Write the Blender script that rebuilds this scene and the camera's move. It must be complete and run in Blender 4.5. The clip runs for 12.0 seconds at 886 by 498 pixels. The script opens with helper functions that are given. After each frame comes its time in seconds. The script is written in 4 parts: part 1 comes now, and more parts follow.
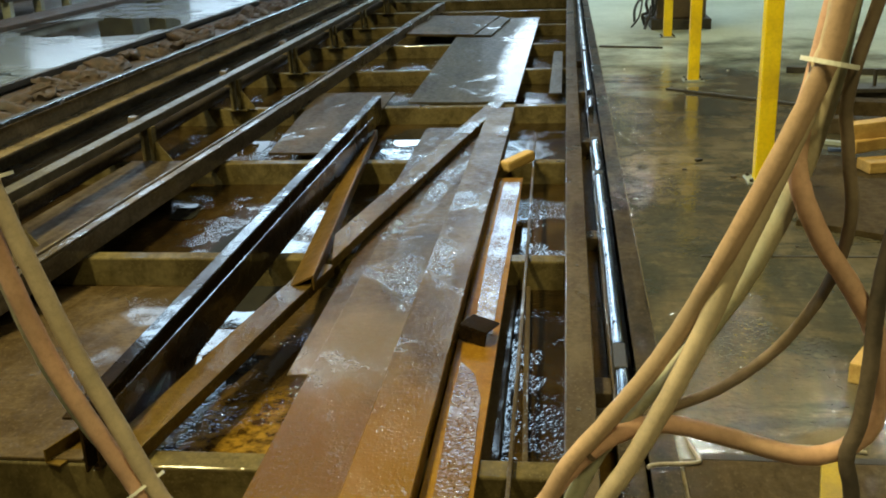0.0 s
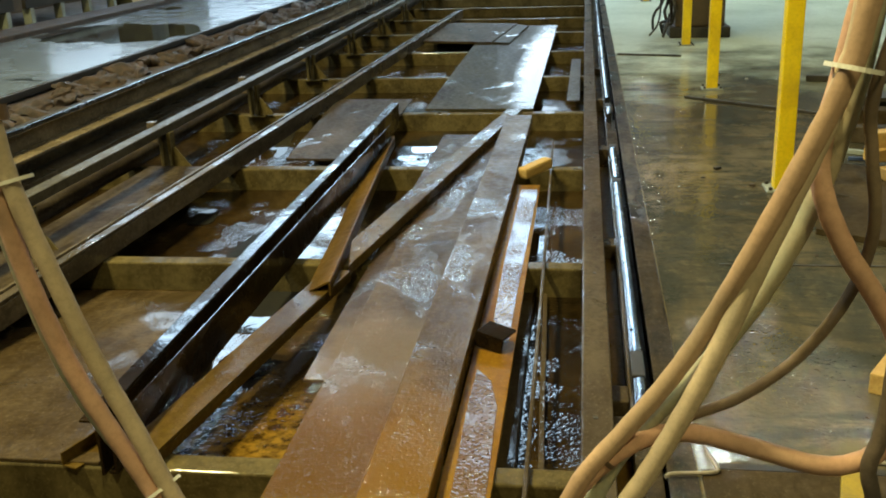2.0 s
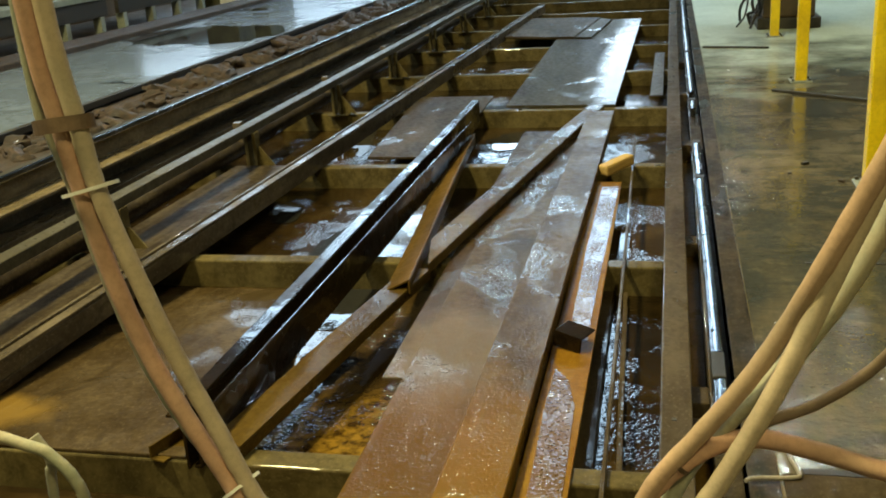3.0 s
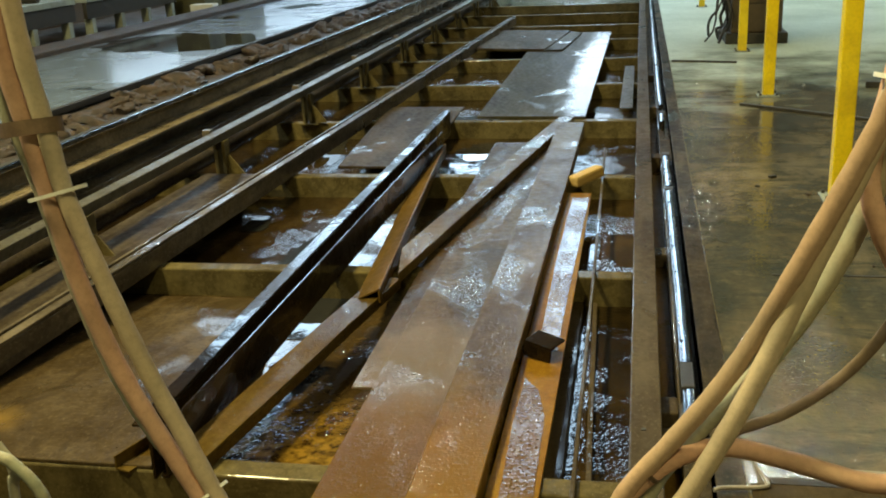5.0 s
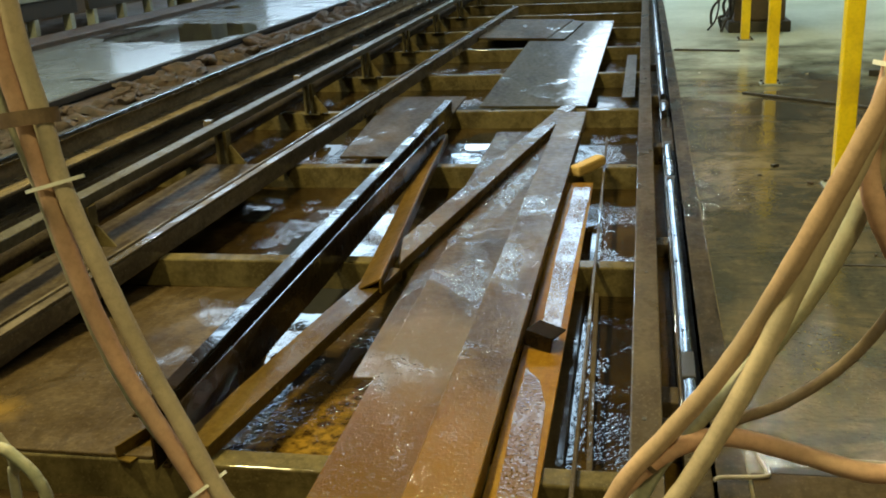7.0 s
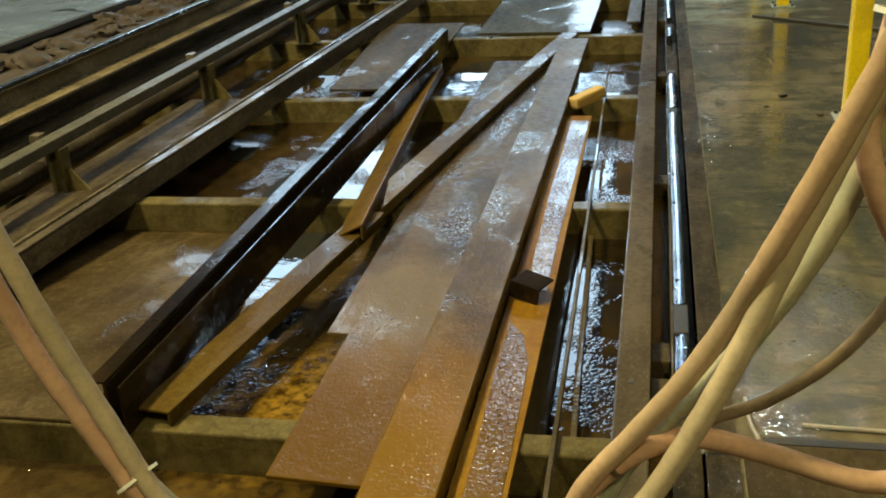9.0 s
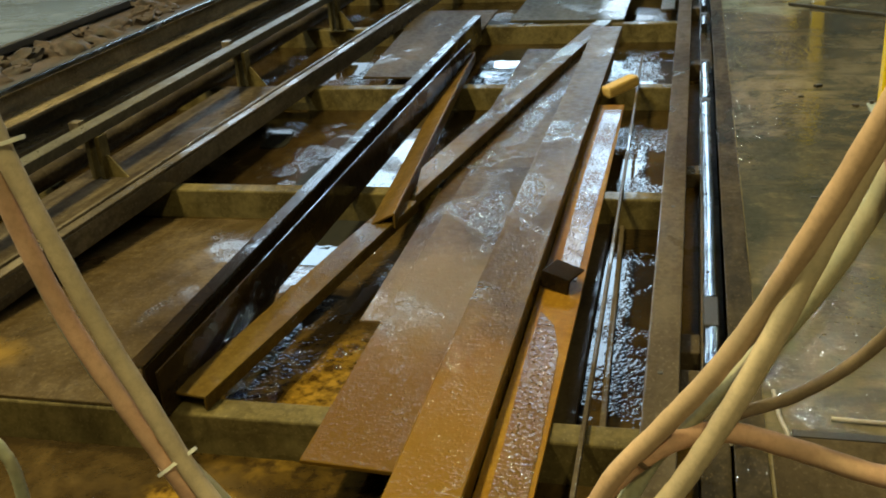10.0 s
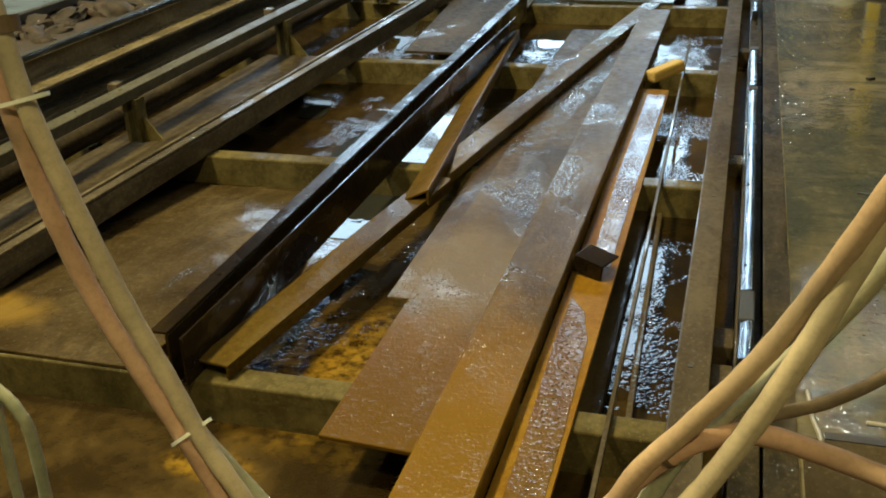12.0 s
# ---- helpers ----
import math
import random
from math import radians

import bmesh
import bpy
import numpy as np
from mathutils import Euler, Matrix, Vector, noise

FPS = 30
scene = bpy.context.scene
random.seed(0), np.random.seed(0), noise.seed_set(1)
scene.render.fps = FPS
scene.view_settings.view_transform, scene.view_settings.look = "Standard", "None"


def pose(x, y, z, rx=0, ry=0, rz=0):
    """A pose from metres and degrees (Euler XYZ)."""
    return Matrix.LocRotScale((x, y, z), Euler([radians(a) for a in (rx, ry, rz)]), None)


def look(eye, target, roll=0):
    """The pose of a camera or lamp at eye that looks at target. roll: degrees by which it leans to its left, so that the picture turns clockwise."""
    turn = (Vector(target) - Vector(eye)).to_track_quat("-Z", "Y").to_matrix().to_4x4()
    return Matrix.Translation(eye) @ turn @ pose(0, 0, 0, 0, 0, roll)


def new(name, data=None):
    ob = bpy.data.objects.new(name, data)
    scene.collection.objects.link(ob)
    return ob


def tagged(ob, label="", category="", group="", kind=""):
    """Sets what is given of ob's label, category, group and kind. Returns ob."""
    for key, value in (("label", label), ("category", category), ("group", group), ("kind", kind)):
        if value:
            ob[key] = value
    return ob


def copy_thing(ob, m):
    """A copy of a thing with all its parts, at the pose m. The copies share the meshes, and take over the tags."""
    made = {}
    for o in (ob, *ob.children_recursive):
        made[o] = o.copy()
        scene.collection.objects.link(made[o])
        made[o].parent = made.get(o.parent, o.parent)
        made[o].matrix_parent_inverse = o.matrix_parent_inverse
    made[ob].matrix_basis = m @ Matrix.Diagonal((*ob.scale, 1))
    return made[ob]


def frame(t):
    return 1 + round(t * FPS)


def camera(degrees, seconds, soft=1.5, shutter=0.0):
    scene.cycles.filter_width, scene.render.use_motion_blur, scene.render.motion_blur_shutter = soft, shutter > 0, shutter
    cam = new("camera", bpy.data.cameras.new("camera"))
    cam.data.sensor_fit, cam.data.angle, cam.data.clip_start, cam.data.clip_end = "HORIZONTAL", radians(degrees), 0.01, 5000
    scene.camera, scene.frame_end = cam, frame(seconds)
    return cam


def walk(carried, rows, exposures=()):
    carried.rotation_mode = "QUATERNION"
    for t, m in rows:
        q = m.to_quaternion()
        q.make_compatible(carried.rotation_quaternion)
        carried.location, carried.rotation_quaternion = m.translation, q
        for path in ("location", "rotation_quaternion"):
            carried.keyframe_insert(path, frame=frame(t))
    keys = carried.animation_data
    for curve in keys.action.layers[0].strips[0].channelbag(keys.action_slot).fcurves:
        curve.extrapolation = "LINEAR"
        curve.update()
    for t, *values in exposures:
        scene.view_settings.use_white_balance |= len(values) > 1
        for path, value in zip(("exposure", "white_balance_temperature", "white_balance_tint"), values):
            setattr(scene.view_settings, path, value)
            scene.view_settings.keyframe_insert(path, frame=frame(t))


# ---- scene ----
cam = camera(48.0, 12.0, soft=1.9)
PATH = [
    (0, (0.019, -0.13, 1.486), (-0.225, 1.743, 0.828), -2.1),
    (0.5, (0.018, -0.131, 1.486), (-0.23, 1.743, 0.832), -2.0),
    (1, (0.01, -0.125, 1.474), (-0.24, 1.75, 0.825), -2.0),
    (1.5, (0.014, -0.136, 1.486), (-0.233, 1.739, 0.835), -1.8),
    (2, (0.014, -0.125, 1.48), (-0.262, 1.749, 0.837), -2.0),
    (2.5, (0.024, -0.118, 1.488), (-0.379, 1.731, 0.84), -3.4),
    (3, (0.037, -0.127, 1.496), (-0.404, 1.715, 0.852), -3.7),
    (5, (0.031, -0.124, 1.488), (-0.35, 1.736, 0.862), -2.7),
    (5.5, (0.03, -0.127, 1.488), (-0.357, 1.731, 0.857), -2.8),
    (6, (0.039, -0.129, 1.492), (-0.353, 1.726, 0.856), -2.9),
    (6.5, (0.035, -0.128, 1.485), (-0.347, 1.731, 0.855), -3.0),
    (7, (0.039, -0.117, 1.486), (-0.348, 1.736, 0.841), -2.9),
    (7.5, (0.06, -0.062, 1.478), (-0.323, 1.779, 0.797), -3.7),
    (9.5, (0.117, 0.163, 1.488), (-0.312, 1.944, 0.686), -4.0),
    (10, (0.116, 0.114, 1.511), (-0.354, 1.882, 0.702), -4.2),
    (10.5, (0.102, 0.135, 1.504), (-0.393, 1.885, 0.671), -2.2),
    (11, (0.105, 0.164, 1.506), (-0.419, 1.901, 0.663), -2.6),
    (11.5, (0.115, 0.171, 1.503), (-0.408, 1.908, 0.662), -2.1),
    (12, (0.115, 0.169, 1.488), (-0.421, 1.901, 0.643), -2.4),
]
walk(cam, [(t, look(eye, target, roll)) for t, eye, target, roll in PATH])

# ---- light ----
world = bpy.data.worlds.new("hall_air")
scene.world = world
world.use_nodes = True
world.node_tree.nodes["Background"].inputs[0].default_value = (0.5, 0.6, 0.7, 1)
world.node_tree.nodes["Background"].inputs[1].default_value = 0.075
SKYLIGHT_POWER = 9.5
COOL_LAMP = 420.0
WARM_LAMP = 560.0
scene.view_settings.exposure = 0.1


ZPIT = -0.262


# ---- materials ----
class Nodes:
    def __init__(self, name):
        self.mat = bpy.data.materials.new(name)
        self.mat.use_nodes = True
        self.nt = self.mat.node_tree
        self.bsdf = self.nt.nodes["Principled BSDF"]
        self.co = None

    def node(self, kind, **values):
        n = self.nt.nodes.new(kind)
        for key, value in values.items():
            n.inputs[key.replace("_", " ")].default_value = value
        return n

    def link(self, a, b):
        self.nt.links.new(a, b)

    def coords(self, stretch=(1, 1, 1)):
        if self.co is None:
            tex = self.node("ShaderNodeTexCoord")
            info = self.node("ShaderNodeObjectInfo")
            shift = self.nt.nodes.new("ShaderNodeVectorMath")
            shift.operation = "MULTIPLY_ADD"
            self.link(info.outputs["Random"], shift.inputs[0])
            shift.inputs[1].default_value = (7.3, 5.1, 3.7)
            self.link(tex.outputs["Object"], shift.inputs[2])
            self.co = shift.outputs[0]
            self.plain = tex.outputs["Object"]
        if stretch == (1, 1, 1):
            return self.co
        m = self.nt.nodes.new("ShaderNodeVectorMath")
        m.operation = "MULTIPLY"
        self.link(self.co, m.inputs[0])
        m.inputs[1].default_value = stretch
        return m.outputs[0]

    def noise(self, scale, detail=4.0, rough=0.55, stretch=(1, 1, 1), distortion=0.0):
        n = self.node("ShaderNodeTexNoise", Scale=scale, Detail=detail, Roughness=rough, Distortion=distortion)
        self.link(self.coords(stretch), n.inputs["Vector"])
        return n.outputs["Fac"]

    def ramp(self, fac, stops, ease="LINEAR"):
        r = self.nt.nodes.new("ShaderNodeValToRGB")
        r.color_ramp.interpolation = ease
        while len(r.color_ramp.elements) < len(stops):
            r.color_ramp.elements.new(0.5)
        for el, (pos, col) in zip(r.color_ramp.elements, stops):
            el.position = pos
            el.color = (*col, 1) if isinstance(col, tuple) else (col, col, col, 1)
        self.link(fac, r.inputs[0])
        return r.outputs[0]

    def mix(self, fac, a, b, blend="MIX"):
        m = self.nt.nodes.new("ShaderNodeMix")
        m.data_type, m.blend_type = "RGBA", blend
        for value, socket in ((fac, m.inputs[0]), (a, m.inputs[6]), (b, m.inputs[7])):
            if isinstance(value, (int, float)):
                socket.default_value = value if socket.type == "VALUE" else (value, value, value, 1)
            elif isinstance(value, tuple):
                socket.default_value = (*value, 1)
            else:
                self.link(value, socket)
        return m.outputs[2]

    def maths(self, op, a, b):
        m = self.nt.nodes.new("ShaderNodeMath")
        m.operation, m.use_clamp = op, True
        for value, socket in ((a, m.inputs[0]), (b, m.inputs[1])):
            if isinstance(value, (int, float)):
                socket.default_value = value
            else:
                self.link(value, socket)
        return m.outputs[0]

    def bump(self, height, strength, distance, normal=None):
        b = self.node("ShaderNodeBump", Strength=strength, Distance=distance)
        self.link(height, b.inputs["Height"])
        if normal is not None:
            self.link(normal, b.inputs["Normal"])
        return b.outputs[0]

    def droplets(self, scale, share=0.45):
        """Round standing drops: 1 at the middle of a drop, 0 between them; share of the cells that hold one."""
        v = self.node("ShaderNodeTexVoronoi", Scale=scale)
        self.link(self.coords(), v.inputs["Vector"])
        dome = self.ramp(v.outputs["Distance"], [(0.0, 1.0), (0.18, 0.82), (0.36, 0.0)], "EASE")
        sep = self.node("ShaderNodeSeparateColor")
        self.link(v.outputs["Color"], sep.inputs[0])
        return self.maths("MULTIPLY", dome, self.maths("LESS_THAN", sep.outputs[0], share))

    def patchy(self, calm, lively, fac):
        m = self.nt.nodes.new("ShaderNodeMix")
        m.data_type = "VECTOR"
        for value, socket in ((fac, m.inputs[0]), (calm, m.inputs[4]), (lively, m.inputs[5])):
            self.link(value, socket)
        return m.outputs[1]

    def spot(self, centre, size, soft=0.35, wobble=0.5, grain=7.0):
        """A stain with a ragged outline: 1 inside an ellipsoid about centre, 0 outside."""
        self.coords()
        m = self.nt.nodes.new("ShaderNodeVectorMath")
        m.operation = "SUBTRACT"
        self.link(self.plain, m.inputs[0])
        m.inputs[1].default_value = centre
        d = self.nt.nodes.new("ShaderNodeVectorMath")
        d.operation = "DIVIDE"
        self.link(m.outputs[0], d.inputs[0])
        d.inputs[1].default_value = size
        ln = self.nt.nodes.new("ShaderNodeVectorMath")
        ln.operation = "LENGTH"
        self.link(d.outputs[0], ln.inputs[0])
        w = self.nt.nodes.new("ShaderNodeMath")
        w.operation = "MULTIPLY_ADD"
        self.link(self.noise(grain, 5.0), w.inputs[0])
        w.inputs[1].default_value = wobble * 2
        self.link(ln.outputs["Value"], w.inputs[2])
        return self.step(w.outputs[0], 1.0 + wobble, soft)

    def step(self, value, edge, soft):
        r = self.nt.nodes.new("ShaderNodeMapRange")
        r.inputs["From Min"].default_value, r.inputs["From Max"].default_value = edge - soft, edge + soft
        r.inputs["To Min"].default_value, r.inputs["To Max"].default_value = 1.0, 0.0
        self.link(value, r.inputs["Value"])
        return r.outputs[0]

    def put(self, **sockets):
        for key, value in sockets.items():
            socket = self.bsdf.inputs[key.replace("_", " ")]
            if isinstance(value, (int, float)):
                socket.default_value = value
            elif isinstance(value, tuple):
                socket.default_value = (*value, 1)
            else:
                self.link(value, socket)
        return self.mat


def wet_steel(name, dark, mid, light, wet=0.5, dry_rough=0.5, drops=0.35, metal=0.0, scale=2.6, stretch=(1, 0.45, 1), spots=(), lift=None, sheen=0.4):
    """Rusty steel under a broken film of water. wet: share of the surface under water; drops: how lively its surface is."""
    n = Nodes(name)
    broad = n.noise(scale, 6.0, 0.6, stretch)
    fine = n.noise(38.0, 5.0, 0.7)
    colour = n.ramp(broad, [(0.33, dark), (0.5, mid), (0.68, light)])
    colour = n.mix(n.ramp(fine, [(0.35, 0.0), (0.70, 0.65)]), colour, dark)
    specks = n.noise(95.0, 3.0, 0.65, (1.0, 0.6, 1.0))
    colour = n.mix(n.ramp(specks, [(0.58, 0.0), (0.66, 0.55)]), colour, light)
    colour = n.mix(n.ramp(n.noise(5.5, 5.0, 0.7, (1.0, 0.5, 1.0), 1.0), [(0.54, 0.0), (0.62, 0.5)]), colour, dark)
    streak = n.noise(9.0, 3.0, 0.6, (1.0, 0.16, 1.0))
    colour = n.mix(n.ramp(streak, [(0.52, 0.0), (0.72, 0.45)]), colour, light)
    for tint, amount, centre, size in spots:
        area = n.spot(centre, size)
        colour = n.mix(n.maths("MULTIPLY", area, amount), colour, tint)
    level = n.noise(3.1, 5.0, 0.6, (1, 0.6, 1), 0.6)
    edge = 0.72 - 0.44 * wet
    film = n.ramp(level, [(edge - 0.05, 0.0), (edge + 0.05, 1.0)])
    if lift:
        film = n.maths("MAXIMUM", film, n.spot(*lift))
    rough = n.mix(film, n.ramp(n.noise(24.0, 4.0), [(0.3, dry_rough - 0.14), (0.7, dry_rough + 0.12)]), 0.22)
    grain = n.bump(fine, 0.35, 0.002)
    splash = n.ramp(n.noise(4.0, 3.0, 0.6), [(0.40, min(0.8, drops * drops)), (0.56, 1.0)])
    water = n.bump(n.mix(0.35, n.noise(72.0, 1.0, 0.5), n.noise(26.0, 2.0, 0.5)), min(1.0, drops * 1.6), 0.008)
    calm = n.bump(n.noise(7.0, 3.0, 0.5, (0.6, 1.6, 1)), 0.12, 0.004)
    water = n.patchy(calm, water, splash)
    if drops >= 0.3:
        water = n.bump(n.droplets(72.0, drops * 0.8), 1.0, 0.005, water)
    return n.put(Base_Color=colour, Roughness=rough, Normal=grain, Metallic=metal, Coat_Weight=n.ramp(film, [(0.0, sheen), (1.0, 1.0)]), Coat_Roughness=0.035, Coat_IOR=1.36,
                 Coat_Normal=water, Specular_IOR_Level=0.015)


def plain_stuff(name, a, b, rough=0.6, scale=14.0, metal=0.0, bump=0.3, dist=0.002, stretch=(1, 1, 1), dirt=None, coat=0.0):
    n = Nodes(name)
    broad = n.noise(scale, 5.0, 0.6, stretch)
    colour = n.ramp(broad, [(0.34, a), (0.66, b)])
    if dirt:
        colour = n.mix(n.ramp(n.noise(scale * 0.3, 6.0, 0.65), [(0.48, 0.0), (0.68, 0.85)]), colour, dirt)
    fine = n.noise(scale * 9, 4.0, 0.7)
    colour = n.mix(n.ramp(fine, [(0.45, 0.0), (0.8, 0.4)]), colour, tuple(c * 0.45 for c in a))
    rough_map = n.ramp(broad, [(0.3, max(0.05, rough - 0.12)), (0.7, min(1.0, rough + 0.12))])
    return n.put(Base_Color=colour, Roughness=rough_map, Metallic=metal, Normal=n.bump(fine, bump, dist), Coat_Weight=coat, Coat_Roughness=0.08)


def glow(name, colour, strength):
    n = Nodes(name)
    return n.put(Base_Color=(0.8, 0.8, 0.8), Emission_Color=colour, Emission_Strength=strength)


PLATE = wet_steel("wet_rusty_plate", (0.028, 0.016, 0.005), (0.058, 0.035, 0.011), (0.095, 0.060, 0.018), wet=0.4, sheen=0.3, drops=0.75,
                  spots=(((0.19, 0.140, 0.085), 0.5, (-0.75, 3.22, -0.1), (0.27, 0.42, 1)), ((0.125, 0.062, 0.008), 0.7, (-0.72, 2.4, -0.1), (0.45, 0.5, 1)),))
PLATE_DARK = wet_steel("wet_brown_plate", (0.029, 0.020, 0.010), (0.058, 0.041, 0.022), (0.098, 0.072, 0.042), wet=0.15, sheen=0.06, drops=0.25)
PLATE_FAR = wet_steel("wet_grey_brown_plate", (0.026, 0.020, 0.010), (0.046, 0.039, 0.020), (0.070, 0.061, 0.032), wet=0.2, sheen=0.06, drops=0.1,
                      lift=((-0.42, 11.0, -0.1), (0.22, 3.4, 1), 0.25, 0.5, 5.0))
BAR = wet_steel("wet_rusty_bar", (0.045, 0.025, 0.005), (0.084, 0.050, 0.012), (0.124, 0.080, 0.020), wet=0.4, sheen=0.28, drops=0.6, dry_rough=0.42,
                spots=(((0.20, 0.100, 0.008), 0.65, (-0.5, 2.05, -0.04), (0.3, 0.7, 1)),))
CHAN = wet_steel("orange_brown_bar", (0.064, 0.037, 0.009), (0.128, 0.071, 0.016), (0.178, 0.104, 0.027), wet=0.2, sheen=0.15, drops=0.25, dry_rough=0.42)
KERBSTEEL = wet_steel("dark_mottled_kerb", (0.018, 0.014, 0.010), (0.05, 0.038, 0.024), (0.11, 0.082, 0.05), wet=0.35, sheen=0.25, drops=0.25, scale=7.0)
ANGLE = wet_steel("dark_wet_angle_steel", (0.008, 0.005, 0.003), (0.016, 0.010, 0.005), (0.036, 0.021, 0.009), wet=0.5, sheen=0.3, drops=0.12, dry_rough=0.38)
RUST = wet_steel("orange_rust_steel", (0.128, 0.057, 0.007), (0.218, 0.106, 0.012), (0.282, 0.158, 0.023), wet=-0.3, sheen=0.02, drops=0.1, dry_rough=0.42)
OCHRE = wet_steel("dirty_ochre_paint", (0.050, 0.038, 0.018), (0.125, 0.096, 0.043), (0.175, 0.138, 0.066), wet=0.35, sheen=0.16, drops=0.12, scale=4.5, stretch=(0.8, 1, 0.5), dry_rough=0.5)
BEAM = wet_steel("brown_grey_beam", (0.040, 0.028, 0.017), (0.080, 0.060, 0.040), (0.125, 0.098, 0.068), wet=0.3, sheen=0.18, drops=0.15, dry_rough=0.45)
RAIL = wet_steel("dark_rail_steel", (0.040, 0.032, 0.024), (0.105, 0.080, 0.056), (0.20, 0.158, 0.112), wet=0.4, sheen=0.25, drops=0.1, dry_rough=0.4)
GREYRAIL = wet_steel("grey_worn_rail", (0.055, 0.048, 0.036), (0.10, 0.086, 0.063), (0.16, 0.14, 0.105), wet=0.1, sheen=0.1, drops=0.1, dry_rough=0.38, metal=0.3)
MUDDY = wet_steel("muddy_plate", (0.026, 0.016, 0.007), (0.062, 0.041, 0.020), (0.12, 0.086, 0.05), wet=0.3, sheen=0.1, drops=0.3, scale=1.9, stretch=(1, 0.8, 1),
                  spots=(((0.24, 0.14, 0.03), 0.6, (-0.35, 0.25, 0.0), (0.2, 0.14, 1)),))
GRIME = wet_steel("black_brown_grime", (0.020, 0.014, 0.010), (0.060, 0.045, 0.032), (0.12, 0.094, 0.068), wet=0.1, sheen=0.07, drops=0.2, scale=5.0, stretch=(2.5, 0.3, 1))
GRIMY = wet_steel("grimy_tan_steel", (0.075, 0.058, 0.041), (0.180, 0.138, 0.089), (0.300, 0.232, 0.155), wet=0.4, sheen=0.35, drops=0.15, scale=3.5, stretch=(1, 0.5, 1.6))
BRIGHT = plain_stuff("polished_wet_steel", (0.11, 0.125, 0.15), (0.34, 0.37, 0.42), rough=0.2, metal=1.0, coat=0.6, scale=16.0, stretch=(2, 0.25, 1), dirt=(0.07, 0.065, 0.06))
PIT = wet_steel("muddy_pit_floor", (0.06, 0.035, 0.015), (0.14, 0.085, 0.035), (0.28, 0.17, 0.06), wet=0.5, drops=0.45, scale=1.9,
                spots=(((0.42, 0.24, 0.05), 0.6, (-1.1, 2.75, -0.28), (0.45, 0.5, 1)),))
DARKPAINT = plain_stuff("black_grimy_steel", (0.014, 0.012, 0.010), (0.045, 0.037, 0.030), rough=0.6, scale=11.0)
YELLOW = plain_stuff("yellow_safety_paint", (0.86, 0.60, 0.008), (0.92, 0.68, 0.014), rough=0.4, scale=6.0, bump=0.1, dirt=(0.5, 0.33, 0.02))
WOOD = plain_stuff("raw_timber", (0.50, 0.31, 0.10), (0.66, 0.45, 0.17), rough=0.7, scale=9.0, stretch=(1, 8, 8), dirt=(0.36, 0.2, 0.06))
HOSE_TAN = plain_stuff("dusty_tan_rubber", (0.50, 0.39, 0.28), (0.62, 0.49, 0.36), rough=0.8, scale=9.0, dirt=(0.38, 0.34, 0.26))
HOSE_PINK = plain_stuff("dusty_orange_rubber", (0.52, 0.30, 0.215), (0.64, 0.385, 0.28), rough=0.8, scale=9.0, dirt=(0.42, 0.28, 0.2))
HOSE_BUFF = plain_stuff("dusty_buff_rubber", (0.42, 0.27, 0.185), (0.54, 0.36, 0.25), rough=0.8, scale=9.0, dirt=(0.34, 0.25, 0.17))
HOSE_GREEN = plain_stuff("dusty_green_rubber", (0.27, 0.28, 0.21), (0.38, 0.37, 0.28), rough=0.8, scale=9.0, dirt=(0.46, 0.35, 0.24))
HOSE_DARK = plain_stuff("dusty_black_rubber", (0.04, 0.032, 0.03), (0.12, 0.09, 0.075), rough=0.75, scale=9.0, dirt=(0.26, 0.19, 0.15))
HOSE_CABLE = plain_stuff("dusty_brown_rubber", (0.12, 0.085, 0.06), (0.22, 0.16, 0.115), rough=0.75, scale=9.0, dirt=(0.30, 0.21, 0.15))
TIE = plain_stuff("pale_nylon", (0.72, 0.70, 0.66), (0.82, 0.80, 0.78), rough=0.5)
TAPE = plain_stuff("brown_tape", (0.09, 0.055, 0.035), (0.16, 0.10, 0.065), rough=0.6)
GREY = plain_stuff("grey_machine_paint", (0.22, 0.25, 0.24), (0.33, 0.36, 0.34), rough=0.5, scale=4.0, dirt=(0.12, 0.11, 0.09))
OLIVE = plain_stuff("olive_painted_steel", (0.085, 0.08, 0.04), (0.16, 0.15, 0.075), rough=0.55, scale=3.0, dirt=(0.035, 0.03, 0.018))
BROWNBOX = plain_stuff("brown_machine_paint", (0.055, 0.035, 0.02), (0.10, 0.065, 0.035), rough=0.5, scale=4.0)
LUMP = plain_stuff("rusty_scale", (0.022, 0.014, 0.010), (0.085, 0.052, 0.038), rough=0.75, scale=16.0, bump=0.8, dist=0.008, dirt=(0.02, 0.016, 0.014), coat=0.08)
# unseen walls and roof, coloured paler so their bounce lifts the shadows
WALLP = plain_stuff("grey_green_cladding", (0.11, 0.125, 0.11), (0.17, 0.19, 0.17), rough=0.7, scale=1.3)
ROOF = plain_stuff("dark_roof_sheet", (0.10, 0.105, 0.105), (0.16, 0.17, 0.17), rough=0.7, scale=1.0)


